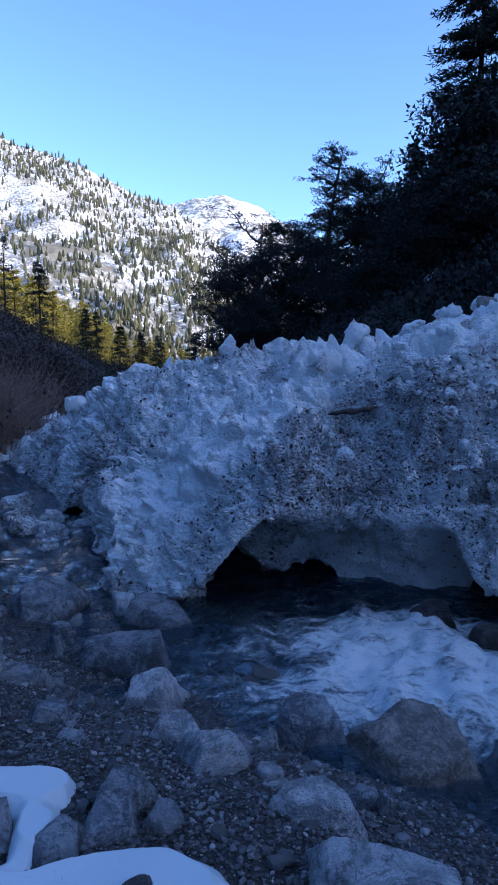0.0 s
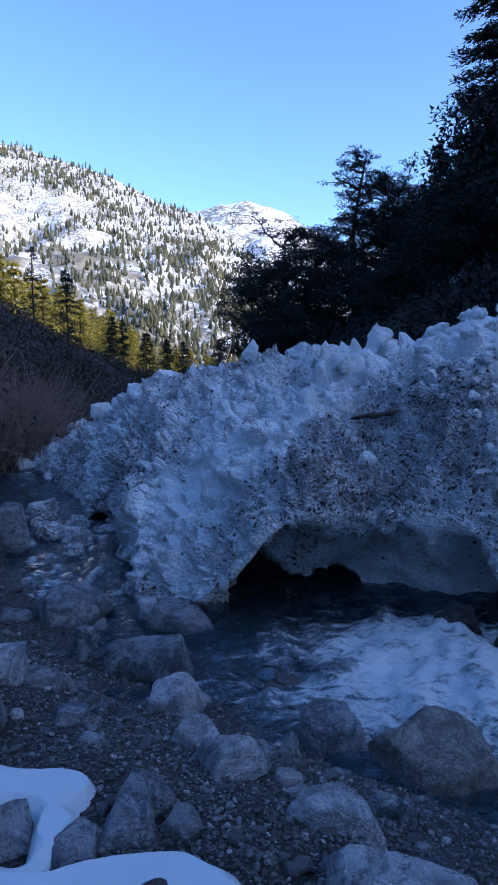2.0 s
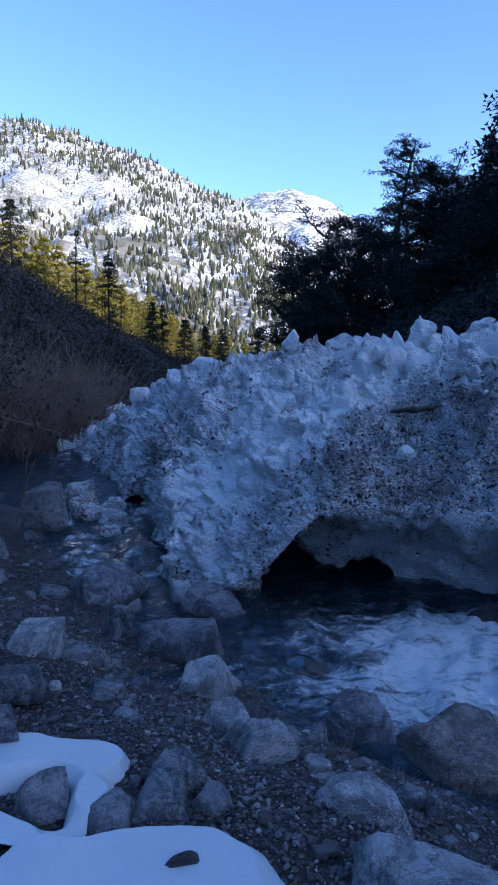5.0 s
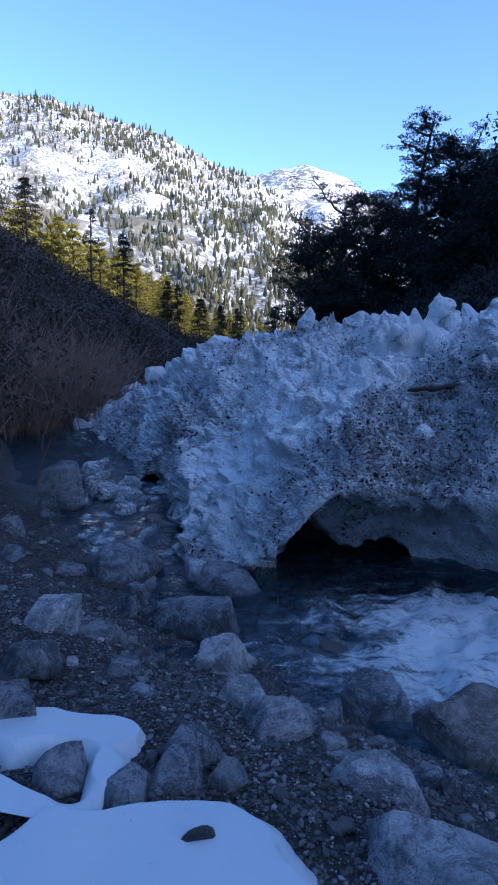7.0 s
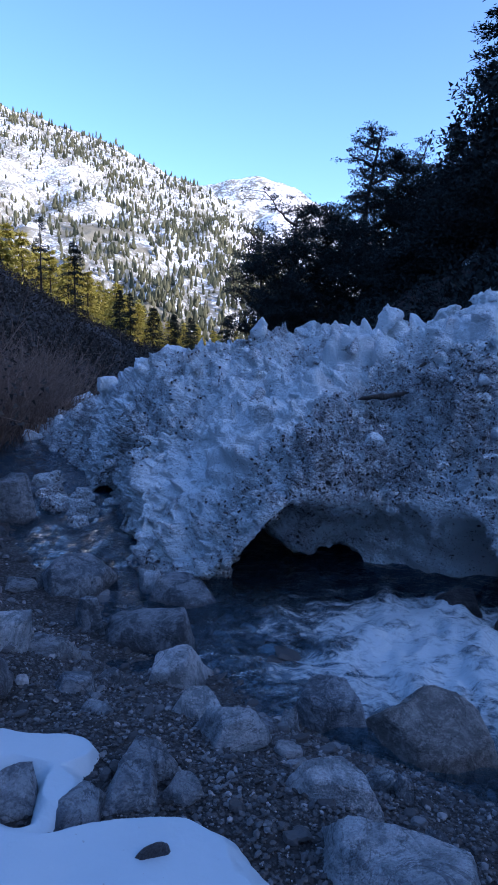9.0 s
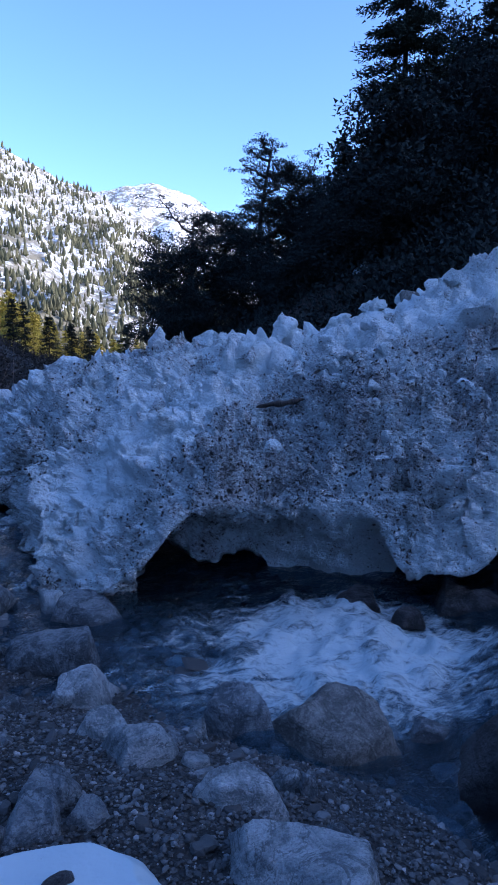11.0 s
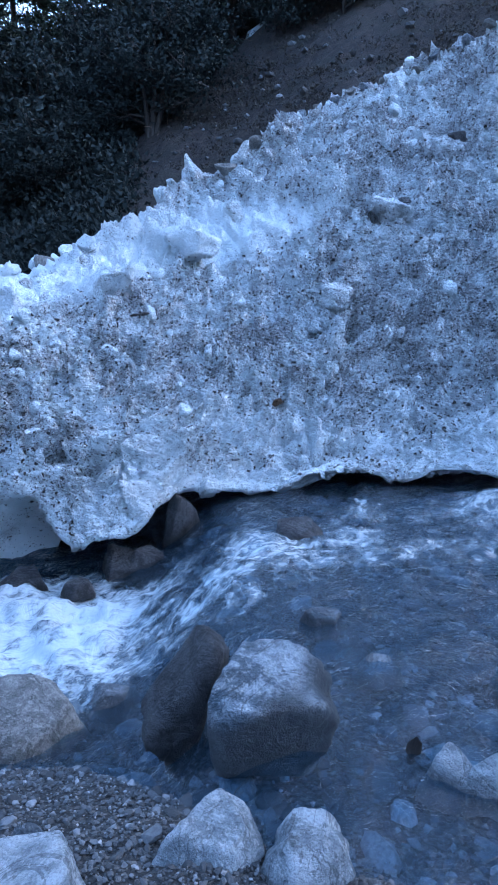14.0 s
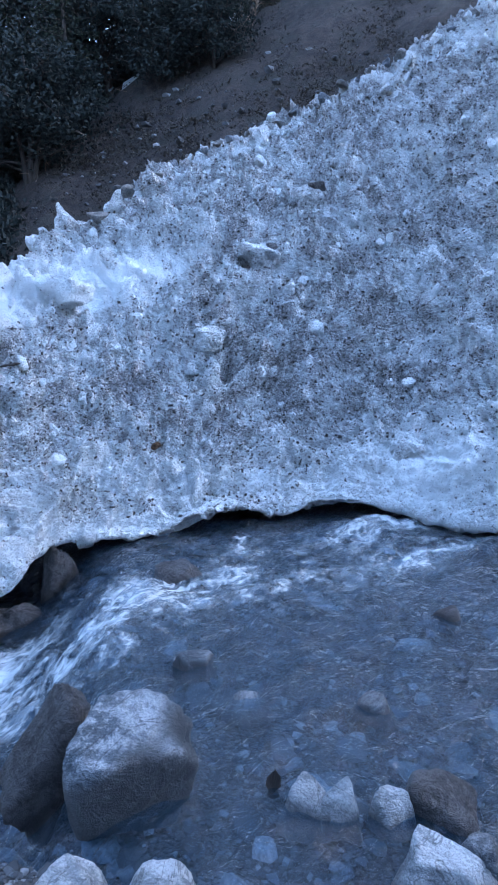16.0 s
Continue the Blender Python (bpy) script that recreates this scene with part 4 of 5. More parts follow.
def conifer(high, spread, seed, label, leaves, group, start=0.10, whorls=30, gap=0.0, droop=0.22, fine=1.0, name="conifer", spray=1.0):
    rng = np.random.default_rng(seed)
    k = np.linspace(0, 1, 9)
    lean = rng.normal(0, 0.012 * high, 2)
    spine = np.stack([lean[0] * k**2, lean[1] * k**2, high * k], 1)
    wood = [tube(spine, 0.012 * high * (1 - k) ** 0.8 + 0.015, 7)]
    cs, ws = [], []
    for i in range(whorls):
        zf = start + (1 - start) * (i + rng.uniform(-0.3, 0.3)) / whorls
        zf = min(max(zf, start), 0.985)
        for _ in range(rng.integers(4, 7)):
            if rng.random() < gap:
                continue
            phi = rng.uniform(0, 2 * np.pi)
            reach = spread * (1 - zf) ** 0.75 * rng.uniform(0.55, 1.15) * min(1, 0.55 + (zf - start) * 4) + 0.12
            out = np.array([math.cos(phi), math.sin(phi), 0])
            t = np.linspace(0.1, 1, max(4, int(19 * fine)))
            rise = rng.uniform(-0.1, 0.15)
            pts = np.array([lean[0] * zf**2, lean[1] * zf**2, zf * high]) + out * (reach * t)[:, None] + np.array([0, 0, 1]) * (rise * reach * t - droop * reach * t**1.6 + 0.10 * reach * np.maximum(0, t - 0.7) * 2)[:, None]
            few = pts[:: max(3, len(pts) // 3)]
            wood.append(tube(few, np.linspace(0.012, 0.003, len(few)) * high * 0.16, 3))
            across = np.cross(out, (0, 0, 1))
            for side in (-1, 0, 1):
                reps = 2 if side == 0 else 1
                for _ in range(reps):
                    off = across * side * (reach * 0.17 * (1.15 - t) * rng.uniform(0.5, 1.4))[:, None]
                    cs.append(pts + off + rng.normal(0, 0.04 * reach + 0.03, pts.shape))
                    ws.append(np.broadcast_to(out * 0.8 + across * side * 0.7 + (0, 0, -0.15), pts.shape))
    crown = blades(np.concatenate(cs), np.concatenate(ws), (0.026 * high**0.7 + 0.09) * spray, (0.0045 * high**0.7 + 0.018) * spray, rng)
    return tree_of(name, label, "tree", joined(wood), crown, BARK, leaves, group)


def branching_tree(high, spread, seed, label, leaves, group, fork=0.35, limbs=9, clump=0.75, per_clump=52, leaf=0.066, upright=0.6, name="oak"):
    rng = np.random.default_rng(seed)
    k = np.linspace(0, 1, 10)
    wood, tips = [], []
    stems = 1 + seed % 3
    for stem in range(stems):
        tall = high * 0.95 * (1 if stem == 0 else rng.uniform(0.62, 0.85))
        away, side = rng.uniform(0, 2 * np.pi), rng.normal(0, 0.035 * high, 2)
        lean = (0.03 if stem == 0 else rng.uniform(0.16, 0.30)) * tall
        bow = np.sin(k * rng.uniform(3, 5))
        spine = np.stack([math.cos(away) * lean * k**0.8 + side[0] * bow, math.sin(away) * lean * k**0.8 + side[1] * bow, tall * k], 1)
        wood.append(tube(spine, 0.020 * tall * (1 - k) ** 0.7 + 0.02, 8))
        tips += [spine[-1], spine[-2]] + [spine[-1] + rng.normal(0, 0.16 * spread, 3) - (0, 0, 0.25 * spread * rng.random()) for _ in range(9)]
        count = limbs * 2 // stems + 5
        for i in range(count):
            zf = fork + (0.94 - fork) * (i + rng.random()) / count
            base = np.array([np.interp(zf, k, spine[:, j]) for j in range(3)])
            phi = i * 2.4 + rng.uniform(-0.7, 0.7)
            reach = spread * (1.05 - 0.62 * max(0, (zf - fork) / (1 - fork)) ** 1.3) * rng.uniform(0.5, 1.1)
            t = np.linspace(0, 1, 7)
            out = np.array([math.cos(phi), math.sin(phi), 0])
            pts = base + out * (reach * t)[:, None] + np.array([0, 0, 1]) * (reach * upright * t**1.5 * rng.uniform(0.2, 1.5))[:, None] + rng.normal(0, 0.06 * reach, (7, 3)) * t[:, None]
            wood.append(tube(pts, np.linspace(0.009, 0.003, 7) * high, 5))
            for j in (2, 3, 4, 5, 6):
                for _ in range(3):
                    end = pts[j] + rng.normal(0, 0.25 * reach, 3) * (1, 1, 0.5) + (0, 0, 0.08 * reach)
                    wood.append(tube(np.linspace(pts[j], end, 2), (0.003 * high, 0.001 * high), 3))
                    tips.append(end)
    tips = np.array(tips)
    centres = np.repeat(tips, per_clump, 0)
    d = rng.normal(0, 1, centres.shape)
    d /= np.linalg.norm(d, axis=1, keepdims=True)
    size = np.repeat(clump * rng.uniform(0.4, 0.95, len(tips)), per_clump)
    centres = centres + d * (size * rng.random(len(centres)) ** 0.45)[:, None] * (1, 1, 0.34)
    crown = blades(centres, d, leaf * 1.5, leaf * 0.6, rng, 0.8)
    return tree_of(name, label, "tree", joined(wood), crown, BARK, leaves, group)


def stand(ob, az, r, sink=0.3, turn=0.0, size=1.0):
    x, y = r * math.sin(radians(az)), r * math.cos(radians(az))
    ob.matrix_world = pose(x, y, float(ground_z(x, y)) - sink, 0, 0, turn) @ Matrix.Scale(size, 4)
    return ob


def height_for(az, r, top):
    x, y = r * math.sin(radians(az)), r * math.cos(radians(az))
    return EYE_Z + top * r - float(ground_z(x, y)) + 0.3


def dark_tree(kind, az, r, top, spread, seed, **more):
    h = height_for(az, r, top)
    if kind == "oak":
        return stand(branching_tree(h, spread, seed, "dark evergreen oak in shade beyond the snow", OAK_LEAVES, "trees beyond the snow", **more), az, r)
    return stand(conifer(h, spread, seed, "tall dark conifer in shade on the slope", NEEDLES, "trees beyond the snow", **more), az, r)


# the clump at the end of the snow
dark_tree("oak", -1.6, 37, 0.105, 2.6, 1, fork=0.12, clump=0.8)
dark_tree("oak", 1.0, 39, 0.176, 3.3, 2, fork=0.12, limbs=14, clump=0.75)
dark_tree("oak", 3.3, 40, 0.166, 3.0, 3, fork=0.14, limbs=13, clump=0.7)
dark_tree("oak", 5.2, 38, 0.145, 2.2, 4, fork=0.15)
dark_tree("oak", 0.2, 36, 0.05, 2.4, 14, fork=0.1, clump=0.8)
dark_tree("oak", 7.2, 43, 0.280, 3.3, 5, fork=0.22, limbs=17, clump=0.60, upright=0.35)
dark_tree("oak", 9.9, 43, 0.245, 2.7, 6, fork=0.28, limbs=12, clump=0.62, upright=0.7)
dark_tree("oak", 8.0, 36, 0.10, 2.6, 7, fork=0.12, clump=0.85)
dark_tree("conifer", 13.6, 45, 0.275, 2.3, 8)
dark_tree("conifer", 16.6, 44, 0.285, 2.6, 9)
dark_tree("oak", 12.0, 42, 0.20, 2.4, 10, fork=0.2, clump=0.8)
dark_tree("oak", 14.8, 40, 0.225, 2.6, 11, fork=0.2, clump=0.85)
dark_tree("conifer", 18.3, 30, 0.60, 3.6, 12, whorls=34, gap=0.05, droop=0.26, start=0.08, fine=3.0, spray=0.85)
dark_tree("conifer", 24.6, 38, 0.47, 2.8, 13, whorls=32)
dark_tree("conifer", 28.0, 40, 0.52, 3.0, 15, whorls=32)

dark_tree("oak", 10.5, 30, 0.09, 2.2, 16, fork=0.1)
dark_tree("oak", 13.0, 29, 0.12, 2.2, 17, fork=0.1)
dark_tree("oak", 16.0, 28, 0.17, 2.4, 18, fork=0.1)
dark_tree("oak", 19.5, 27, 0.22, 2.5, 19, fork=0.1)
dark_tree("oak", 22.5, 29, 0.26, 2.5, 20, fork=0.1)
dark_tree("oak", 25.5, 31, 0.29, 2.6, 21, fork=0.1)
dark_tree("oak", 28.5, 33, 0.32, 2.6, 22, fork=0.1)

# woods on the steep slope
def plant_woods():
    rng = np.random.default_rng(77)
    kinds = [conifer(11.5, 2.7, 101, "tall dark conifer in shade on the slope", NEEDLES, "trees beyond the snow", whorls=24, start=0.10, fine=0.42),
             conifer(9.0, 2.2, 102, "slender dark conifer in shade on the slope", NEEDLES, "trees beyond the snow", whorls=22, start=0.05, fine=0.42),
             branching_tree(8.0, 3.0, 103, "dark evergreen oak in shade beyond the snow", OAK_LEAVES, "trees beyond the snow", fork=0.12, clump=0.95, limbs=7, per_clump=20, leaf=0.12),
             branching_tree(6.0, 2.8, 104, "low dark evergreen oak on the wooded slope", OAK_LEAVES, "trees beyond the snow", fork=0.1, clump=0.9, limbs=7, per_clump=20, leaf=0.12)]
    spots = []
    while len(spots) < 122:
        az, r = rng.uniform(13, 62), rng.uniform(26, 74)
        x, y = r * math.sin(radians(az)), r * math.cos(radians(az))
        g = (float(ground_z(x, y)) - EYE_Z) / r
        line = float(curve(az, (13, 0.0), (16, 0.02), (27, 0.10), (32, 0.17), (42.5, 0.36), (47, 0.45), (62, 0.66)))
        top = float(curve(az, (13, 0.24), (16, 0.27), (18, 0.36), (21, 0.42), (25, 0.45), (30, 0.6), (62, 2)))
        k = int(rng.integers(0, 4))
        size = rng.uniform(0.8, 1.25)
        if len(spots) % 3 == 0:
            k, size = 3, 0.7
        if g < line - (0.045 if k == 3 else 0.0) or g + (11.5, 9.0, 8.0, 6.0)[k] * size / r > top or min([9] + [math.hypot(x - a, y - b) for a, b in spots]) < 1.9:
            continue
        m = pose(x, y, float(ground_z(x, y)) - 0.4, 0, 0, rng.uniform(0, 360)) @ Matrix.Scale(size, 4)
        if len(spots) < 4 and kinds[len(spots)].location.length < 1e-6:
            kinds[len(spots)].matrix_world = m
        else:
            ob = copy_thing(kinds[k], m)
            ob.matrix_world = m
        spots.append((x, y))


plant_woods()

# dark trees on the edge of the far bank, and the sunlit ones behind
for az, r, top, spread, seed, bare in ((-25.7, 50, 0.172, 2.2, 31, 0.25), (-20.7, 56, 0.135, 1.9, 32, 0.65), (-18.0, 56, 0.103, 1.9, 33, 0.2), (-14.3, 62, 0.035, 1.5, 34, 0.2),
                                       (-13.4, 62, 0.03, 1.2, 35, 0.5), (-9.6, 66, 0.0, 1.6, 36, 0.1), (-8.2, 66, -0.004, 1.7, 37, 0.1), (-11.5, 64, 0.01, 1.6, 38, 0.2), (-4.9, 60, 0.0, 2.0, 39, 0.05), (-28.5, 46, 0.20, 2.4, 40, 0.2)):
    h = max(3.0, height_for(az, r, top))
    stand(conifer(h, spread, seed, "gaunt half-dead dark conifer on the far bank" if bare > 0.4 else "dark shaded conifer on the brushy far bank", NEEDLES, "trees on the far bank", whorls=24, gap=bare, start=0.15, fine=0.6), az, r)


def plant_sunlit():
    rng = np.random.default_rng(5)
    first = conifer(9.5, 2.3, 201, "olive-green conifer with low sunlight put into its colour", NEEDLES_SUN, "sunlit trees", whorls=20, start=0.03, fine=0.42, spray=2.1)
    second = conifer(7.5, 2.0, 202, "olive-green conifer with low sunlight put into its colour", NEEDLES_SUN, "sunlit trees", whorls=18, start=0.02, fine=0.42, spray=2.1)
    for i in range(54):
        az = -31 + 27 * (i + rng.random()) / 54
        r = rng.uniform(84, 125)
        x, y = r * math.sin(radians(az)), r * math.cos(radians(az))
        top = float(curve(az, (-31, 0.17), (-25, 0.14), (-20, 0.11), (-16, 0.06), (-12, 0.025), (-8, -0.01), (-4, -0.02))) - rng.uniform(0, 0.03)
        size = (EYE_Z + top * r - float(ground_z(x, y))) / (9.5 if i % 2 else 7.5)
        size = min(max(size, 0.7), 1.6)
        z = EYE_Z + top * r - size * (9.5 if i % 2 else 7.5)
        m = pose(x, y, min(z, float(ground_z(x, y))), 0, 0, rng.uniform(0, 360)) @ Matrix.Scale(size, 4)
        source = first if i % 2 else second
        if i < 2:
            source.matrix_world = m
        else:
            ob = copy_thing(source, m)
            ob.matrix_world = m


plant_sunlit()


def far_woods():
    rng = np.random.default_rng(9)
    rows, cols = SLOPE.shape[:2]
    n = 17000
    k = rng.random(n * 3) ** 0.8
    c = rng.random(n * 3)
    i, j = (k * (rows - 1)).astype(int), (c * (cols - 1)).astype(int)
    p = SLOPE[i, j] + rng.normal(0, 1.0, (n * 3, 3)) * (1, 1, 0)
    groves = 0.42 + 0.6 * fbm(p * (1, 1, 0), 60, 3, 91) + 0.45 * (1 - k) + 0.35 * (k > 0.93)
    keep = np.flatnonzero(rng.random(n * 3) < np.clip(groves, 0.08, 1))[:n]
    p, k = p[keep], k[keep]
    n = len(p)
    high = 1.6 + 5.4 * rng.random(n) ** 1.7
    slim = rng.uniform(0.12, 0.20, n) + 0.12 * np.exp(-high / 2.5)
    t = np.linspace(0, 2 * np.pi, 5, endpoint=False)
    rings = [p[:, None] + (0, 0, 1) * (high * 0.04)[:, None, None]]
    for lift, wide in ((0.22, 1.0), (0.50, 0.85), (0.78, 0.48)):
        ring = np.stack([np.cos(t + lift * 3), np.sin(t + lift * 3), 0 * t], 1)[None] * (high * slim * wide)[:, None, None] * rng.uniform(0.45, 1.4, (n, 5, 1))
        rings.append(ring + p[:, None] + (0, 0, 1) * (high * lift)[:, None, None] * rng.uniform(0.85, 1.15, (n, 5, 1)))
    rings.append(p[:, None] + (0, 0, 1) * high[:, None, None])
    v = np.concatenate(rings, 1)
    f = [(0, 1 + (q + 1) % 5, 1 + q) for q in range(5)] + [(16, 11 + q, 11 + (q + 1) % 5) for q in range(5)]
    for k in (1, 6):
        for q in range(5):
            f += [(k + q, k + (q + 1) % 5, k + 5 + q), (k + (q + 1) % 5, k + 5 + (q + 1) % 5, k + 5 + q)]
    parts_v, parts_f = [v.reshape(-1, 3)], [(np.array(f)[None] + (np.arange(n) * 17)[:, None, None]).reshape(-1, 3)]
    ob = new("far_woods", mesh_of("far_woods", np.concatenate(parts_v), np.concatenate(parts_f), FAR_NEEDLES, smooth=False))
    tagged(ob, "scattered conifers on the snowy mountainside in sun", "trees", kind="stuff")


far_woods()


# ---------------------------------------------------------------- shrubs and brush
def bare_shrub(az, r, high, wide, stems, seed, label, leaves=0):
    rng = np.random.default_rng(seed)
    ob = new("shrub")
    wood, cs = [], []
    for _ in range(stems):
        phi, out = rng.uniform(0, 2 * np.pi), wide * rng.random() ** 0.7
        t = np.linspace(0, 1, 6)
        h = high * rng.uniform(0.45, 1.0) * (1 - 0.25 * out / wide)
        foot = rng.normal(0, wide * 0.28, 2)
        pts = np.stack([foot[0] + math.cos(phi) * out * t**1.3, foot[1] + math.sin(phi) * out * t**1.3, h * t], 1) + rng.normal(0, 0.035, (6, 3)) * t[:, None]
        wood.append(tube(pts, np.linspace(0.011, 0.003, 6), 3))
        for j in (2, 3, 4):
            end = pts[j] + rng.normal(0, 0.16 * high, 3) + (0, 0, 0.13 * high)
            wood.append(tube(np.linspace(pts[j], end, 3), (0.005, 0.004, 0.002), 3))
            cs.append(np.linspace(pts[j], end, 5))
    part("twig_mass", mesh_of("twig_mass", *joined(wood), TWIG), ob)
    if leaves:
        cs = np.concatenate(cs)
        cs = cs[rng.integers(0, len(cs), leaves)] + rng.normal(0, 0.04, (leaves, 3))
        part("foliage", mesh_of("foliage", *blades(cs, rng.normal(0, 1, cs.shape), 0.05, 0.018, rng), DARK_BRUSH, smooth=False), ob)
    stand(ob, az, r, 0.1)
    return tagged(ob, label, "shrub", "creekside shrubs")


bare_shrub(-34.5, 7.6, 1.9, 1.1, 140, 1, "dark tangled shrub with small leaves over the creek", 9000)
bare_shrub(-36.5, 6.4, 1.9, 1.4, 110, 2, "dark tangled shrub with small leaves over the creek", 8000)
bare_shrub(-32.0, 9.8, 2.0, 1.2, 140, 3, "dark tangled shrub with small leaves over the creek", 6000)
bare_shrub(-25.8, 14.0, 3.0, 1.8, 260, 4, "leafless brown willow shrub beside the creek")
bare_shrub(-23.4, 15.5, 2.9, 1.9, 260, 5, "leafless brown willow shrub beside the creek")
bare_shrub(-21.0, 17.5, 2.6, 1.9, 220, 6, "leafless brown willow shrub beside the creek")
bare_shrub(-29.0, 13.5, 2.8, 1.8, 140, 7, "leafless brown willow shrub beside the creek")


def brush_cover(name, label, count, seed, az0, az1, r0, r1, size, material):
    rng = np.random.default_rng(seed)
    az, r = np.radians(rng.uniform(az0, az1, count)), np.exp(rng.uniform(math.log(r0), math.log(r1), count))
    x, y = r * np.sin(az), r * np.cos(az)
    p0 = xyz(x, y)
    lush = fbm(p0, 6, 3, seed) > -0.9
    x, y, r = x[lush], y[lush], r[lush]
    z = ground_z(x, y)
    per = 38
    n = len(x)
    s = size * rng.uniform(0.5, 1.4, n) * (r / 25) ** 0.35
    d = rng.normal(0, 1, (n, per, 3))
    d /= np.linalg.norm(d, axis=2, keepdims=True)
    d[..., 2] = np.abs(d[..., 2])
    z = z - 0.1
    c = np.stack([x, y, z], 1)[:, None] + d * (s[:, None] * rng.uniform(0.5, 1.0, (n, per)))[..., None] * (1, 1, 0.9)
    v, f = blades(c.reshape(-1, 3), d.reshape(-1, 3), 0.20 * size, 0.07 * size, rng, 0.7)
    ob = new(name, mesh_of(name, v, f, material, smooth=False))
    return tagged(ob, label, "brush", kind="stuff")


brush_cover("bank_brush", "dark shaded brush covering the far bank", 4200, 3, -48, -5, 16, 78, 0.9, DARK_BRUSH)
brush_cover("hillside_brush", "low dry brush and roots on the earth slope", 1100, 6, 27, 68, 22, 46, 0.45, DARK_BRUSH)
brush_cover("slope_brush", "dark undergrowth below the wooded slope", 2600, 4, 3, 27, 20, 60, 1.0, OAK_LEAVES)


# ---------------------------------------------------------------- loose snow blocks on the bank
def on_snow(az, s):
    """The point of the bank's surface nearest to that direction."""
    a = np.degrees(np.arctan2(SNOW_POINTS[:, 0], SNOW_POINTS[:, 1]))
    e = (SNOW_POINTS[:, 2] - EYE_Z) / np.hypot(SNOW_POINTS[:, 0], SNOW_POINTS[:, 1])
    k = np.argmin((a - az) ** 2 + (e - s) ** 2 * 3300 + 1e3 * (SNOW_U < 0))
    return SNOW_POINTS[k]


def snow_block(az, s, r, wide, high, seed, dirt=0.1, turn=0.0, label="rounded block of blue-white avalanche snow"):
    """A lump whose top shows at that slope from eye height."""
    p, f = hewn(seed, 4, 14, (0.38, 0.78), 0.5, 0.15)
    x, y, z = on_snow(az, s - 0.5 * high / r)
    near = math.hypot(x, y) / r
    wide, high = wide * near, high * near * 0.95
    lo, hi = p.min(0), p.max(0)
    p = (p - (lo + hi) / 2) / (hi - lo) * (wide, wide * 0.85, high)
    ob = new("snow_block", mesh_of("snow_block", p, f, SNOW, marks={"dirt": np.full(len(p), dirt)}))
    ob.matrix_world = pose(x, y, min(EYE_Z + s * r * near - 0.5 * high, z + 0.08 * high), 9 * math.sin(seed), 9 * math.cos(3 * seed), turn + 40 * seed)
    return tagged(ob, label, "snow block", "snow blocks")


snow_block(-9.9, -0.043, 15.6, 1.15, 0.8, 1)
snow_block(-12.3, -0.066, 15.2, 0.7, 0.5, 2)
snow_block(-15.4, -0.092, 14.6, 0.55, 0.55, 3)
snow_block(-17.4, -0.122, 14.2, 0.6, 0.4, 4, 0.3)
snow_block(-21.6, -0.176, 13.4, 0.5, 0.4, 5, 0.4)
snow_block(-5.6, -0.041, 16.0, 0.59, 0.33, 6)
snow_block(-2.0, -0.003, 16.2, 0.55, 0.75, 7)
snow_block(-2.9, -0.032, 15.8, 0.7, 0.6, 8, 0.8, 0, "dirt-darkened block of avalanche snow")
snow_block(2.6, -0.006, 15.8, 0.8, 0.65, 9)
snow_block(0.3, -0.02, 16.0, 0.39, 0.26, 17)
snow_block(4.9, -0.010, 15.0, 0.35, 0.4, 10, 0.5)
snow_block(6.6, -0.014, 14.6, 0.59, 0.26, 18)
snow_block(9.4, 0.023, 13.8, 0.72, 0.85, 11)
snow_block(10.3, 0.0, 13.6, 0.39, 0.33, 19)
snow_block(13.9, 0.021, 13.0, 0.45, 0.33, 12)
snow_block(16.1, 0.042, 12.6, 0.33, 0.33, 13)
snow_block(17.3, 0.053, 12.6, 0.33, 0.36, 14)
snow_block(18.9, 0.056, 12.4, 0.39, 0.29, 20)
snow_block(21.5, 0.072, 12.6, 0.39, 0.29, 21)
snow_block(23.2, 0.083, 13.0, 0.39, 0.33, 22)
snow_block(25.5, 0.10, 13.4, 0.45, 0.33, 23)
snow_block(32.2, 0.200, 15.6, 0.95, 1.35, 15, 0.75, 20, "tall grimy block of avalanche snow on the crest")
snow_block(17.2, -0.030, 7.6, 0.34, 0.22, 16)
snow_block(24.6, 0.035, 9.2, 0.85, 0.6, 24, 0.15)
snow_block(27.0, 0.065, 9.6, 0.7, 0.5, 25)
snow_block(32.0, 0.105, 10.2, 0.9, 0.6, 26)
snow_block(52.5, 0.225, 11.0, 0.55, 0.5, 27, 0.6, 0, "grimy block of avalanche snow with a dark underside")
snow_block(48.6, 0.145, 9.6, 0.8, 0.5, 28, 0.5, 0, "grimy block of avalanche snow with a dark underside")
snow_block(43.6, 0.030, 7.35, 0.62, 0.42, 29, 0.75, 0, "grimy overhanging block of avalanche snow")


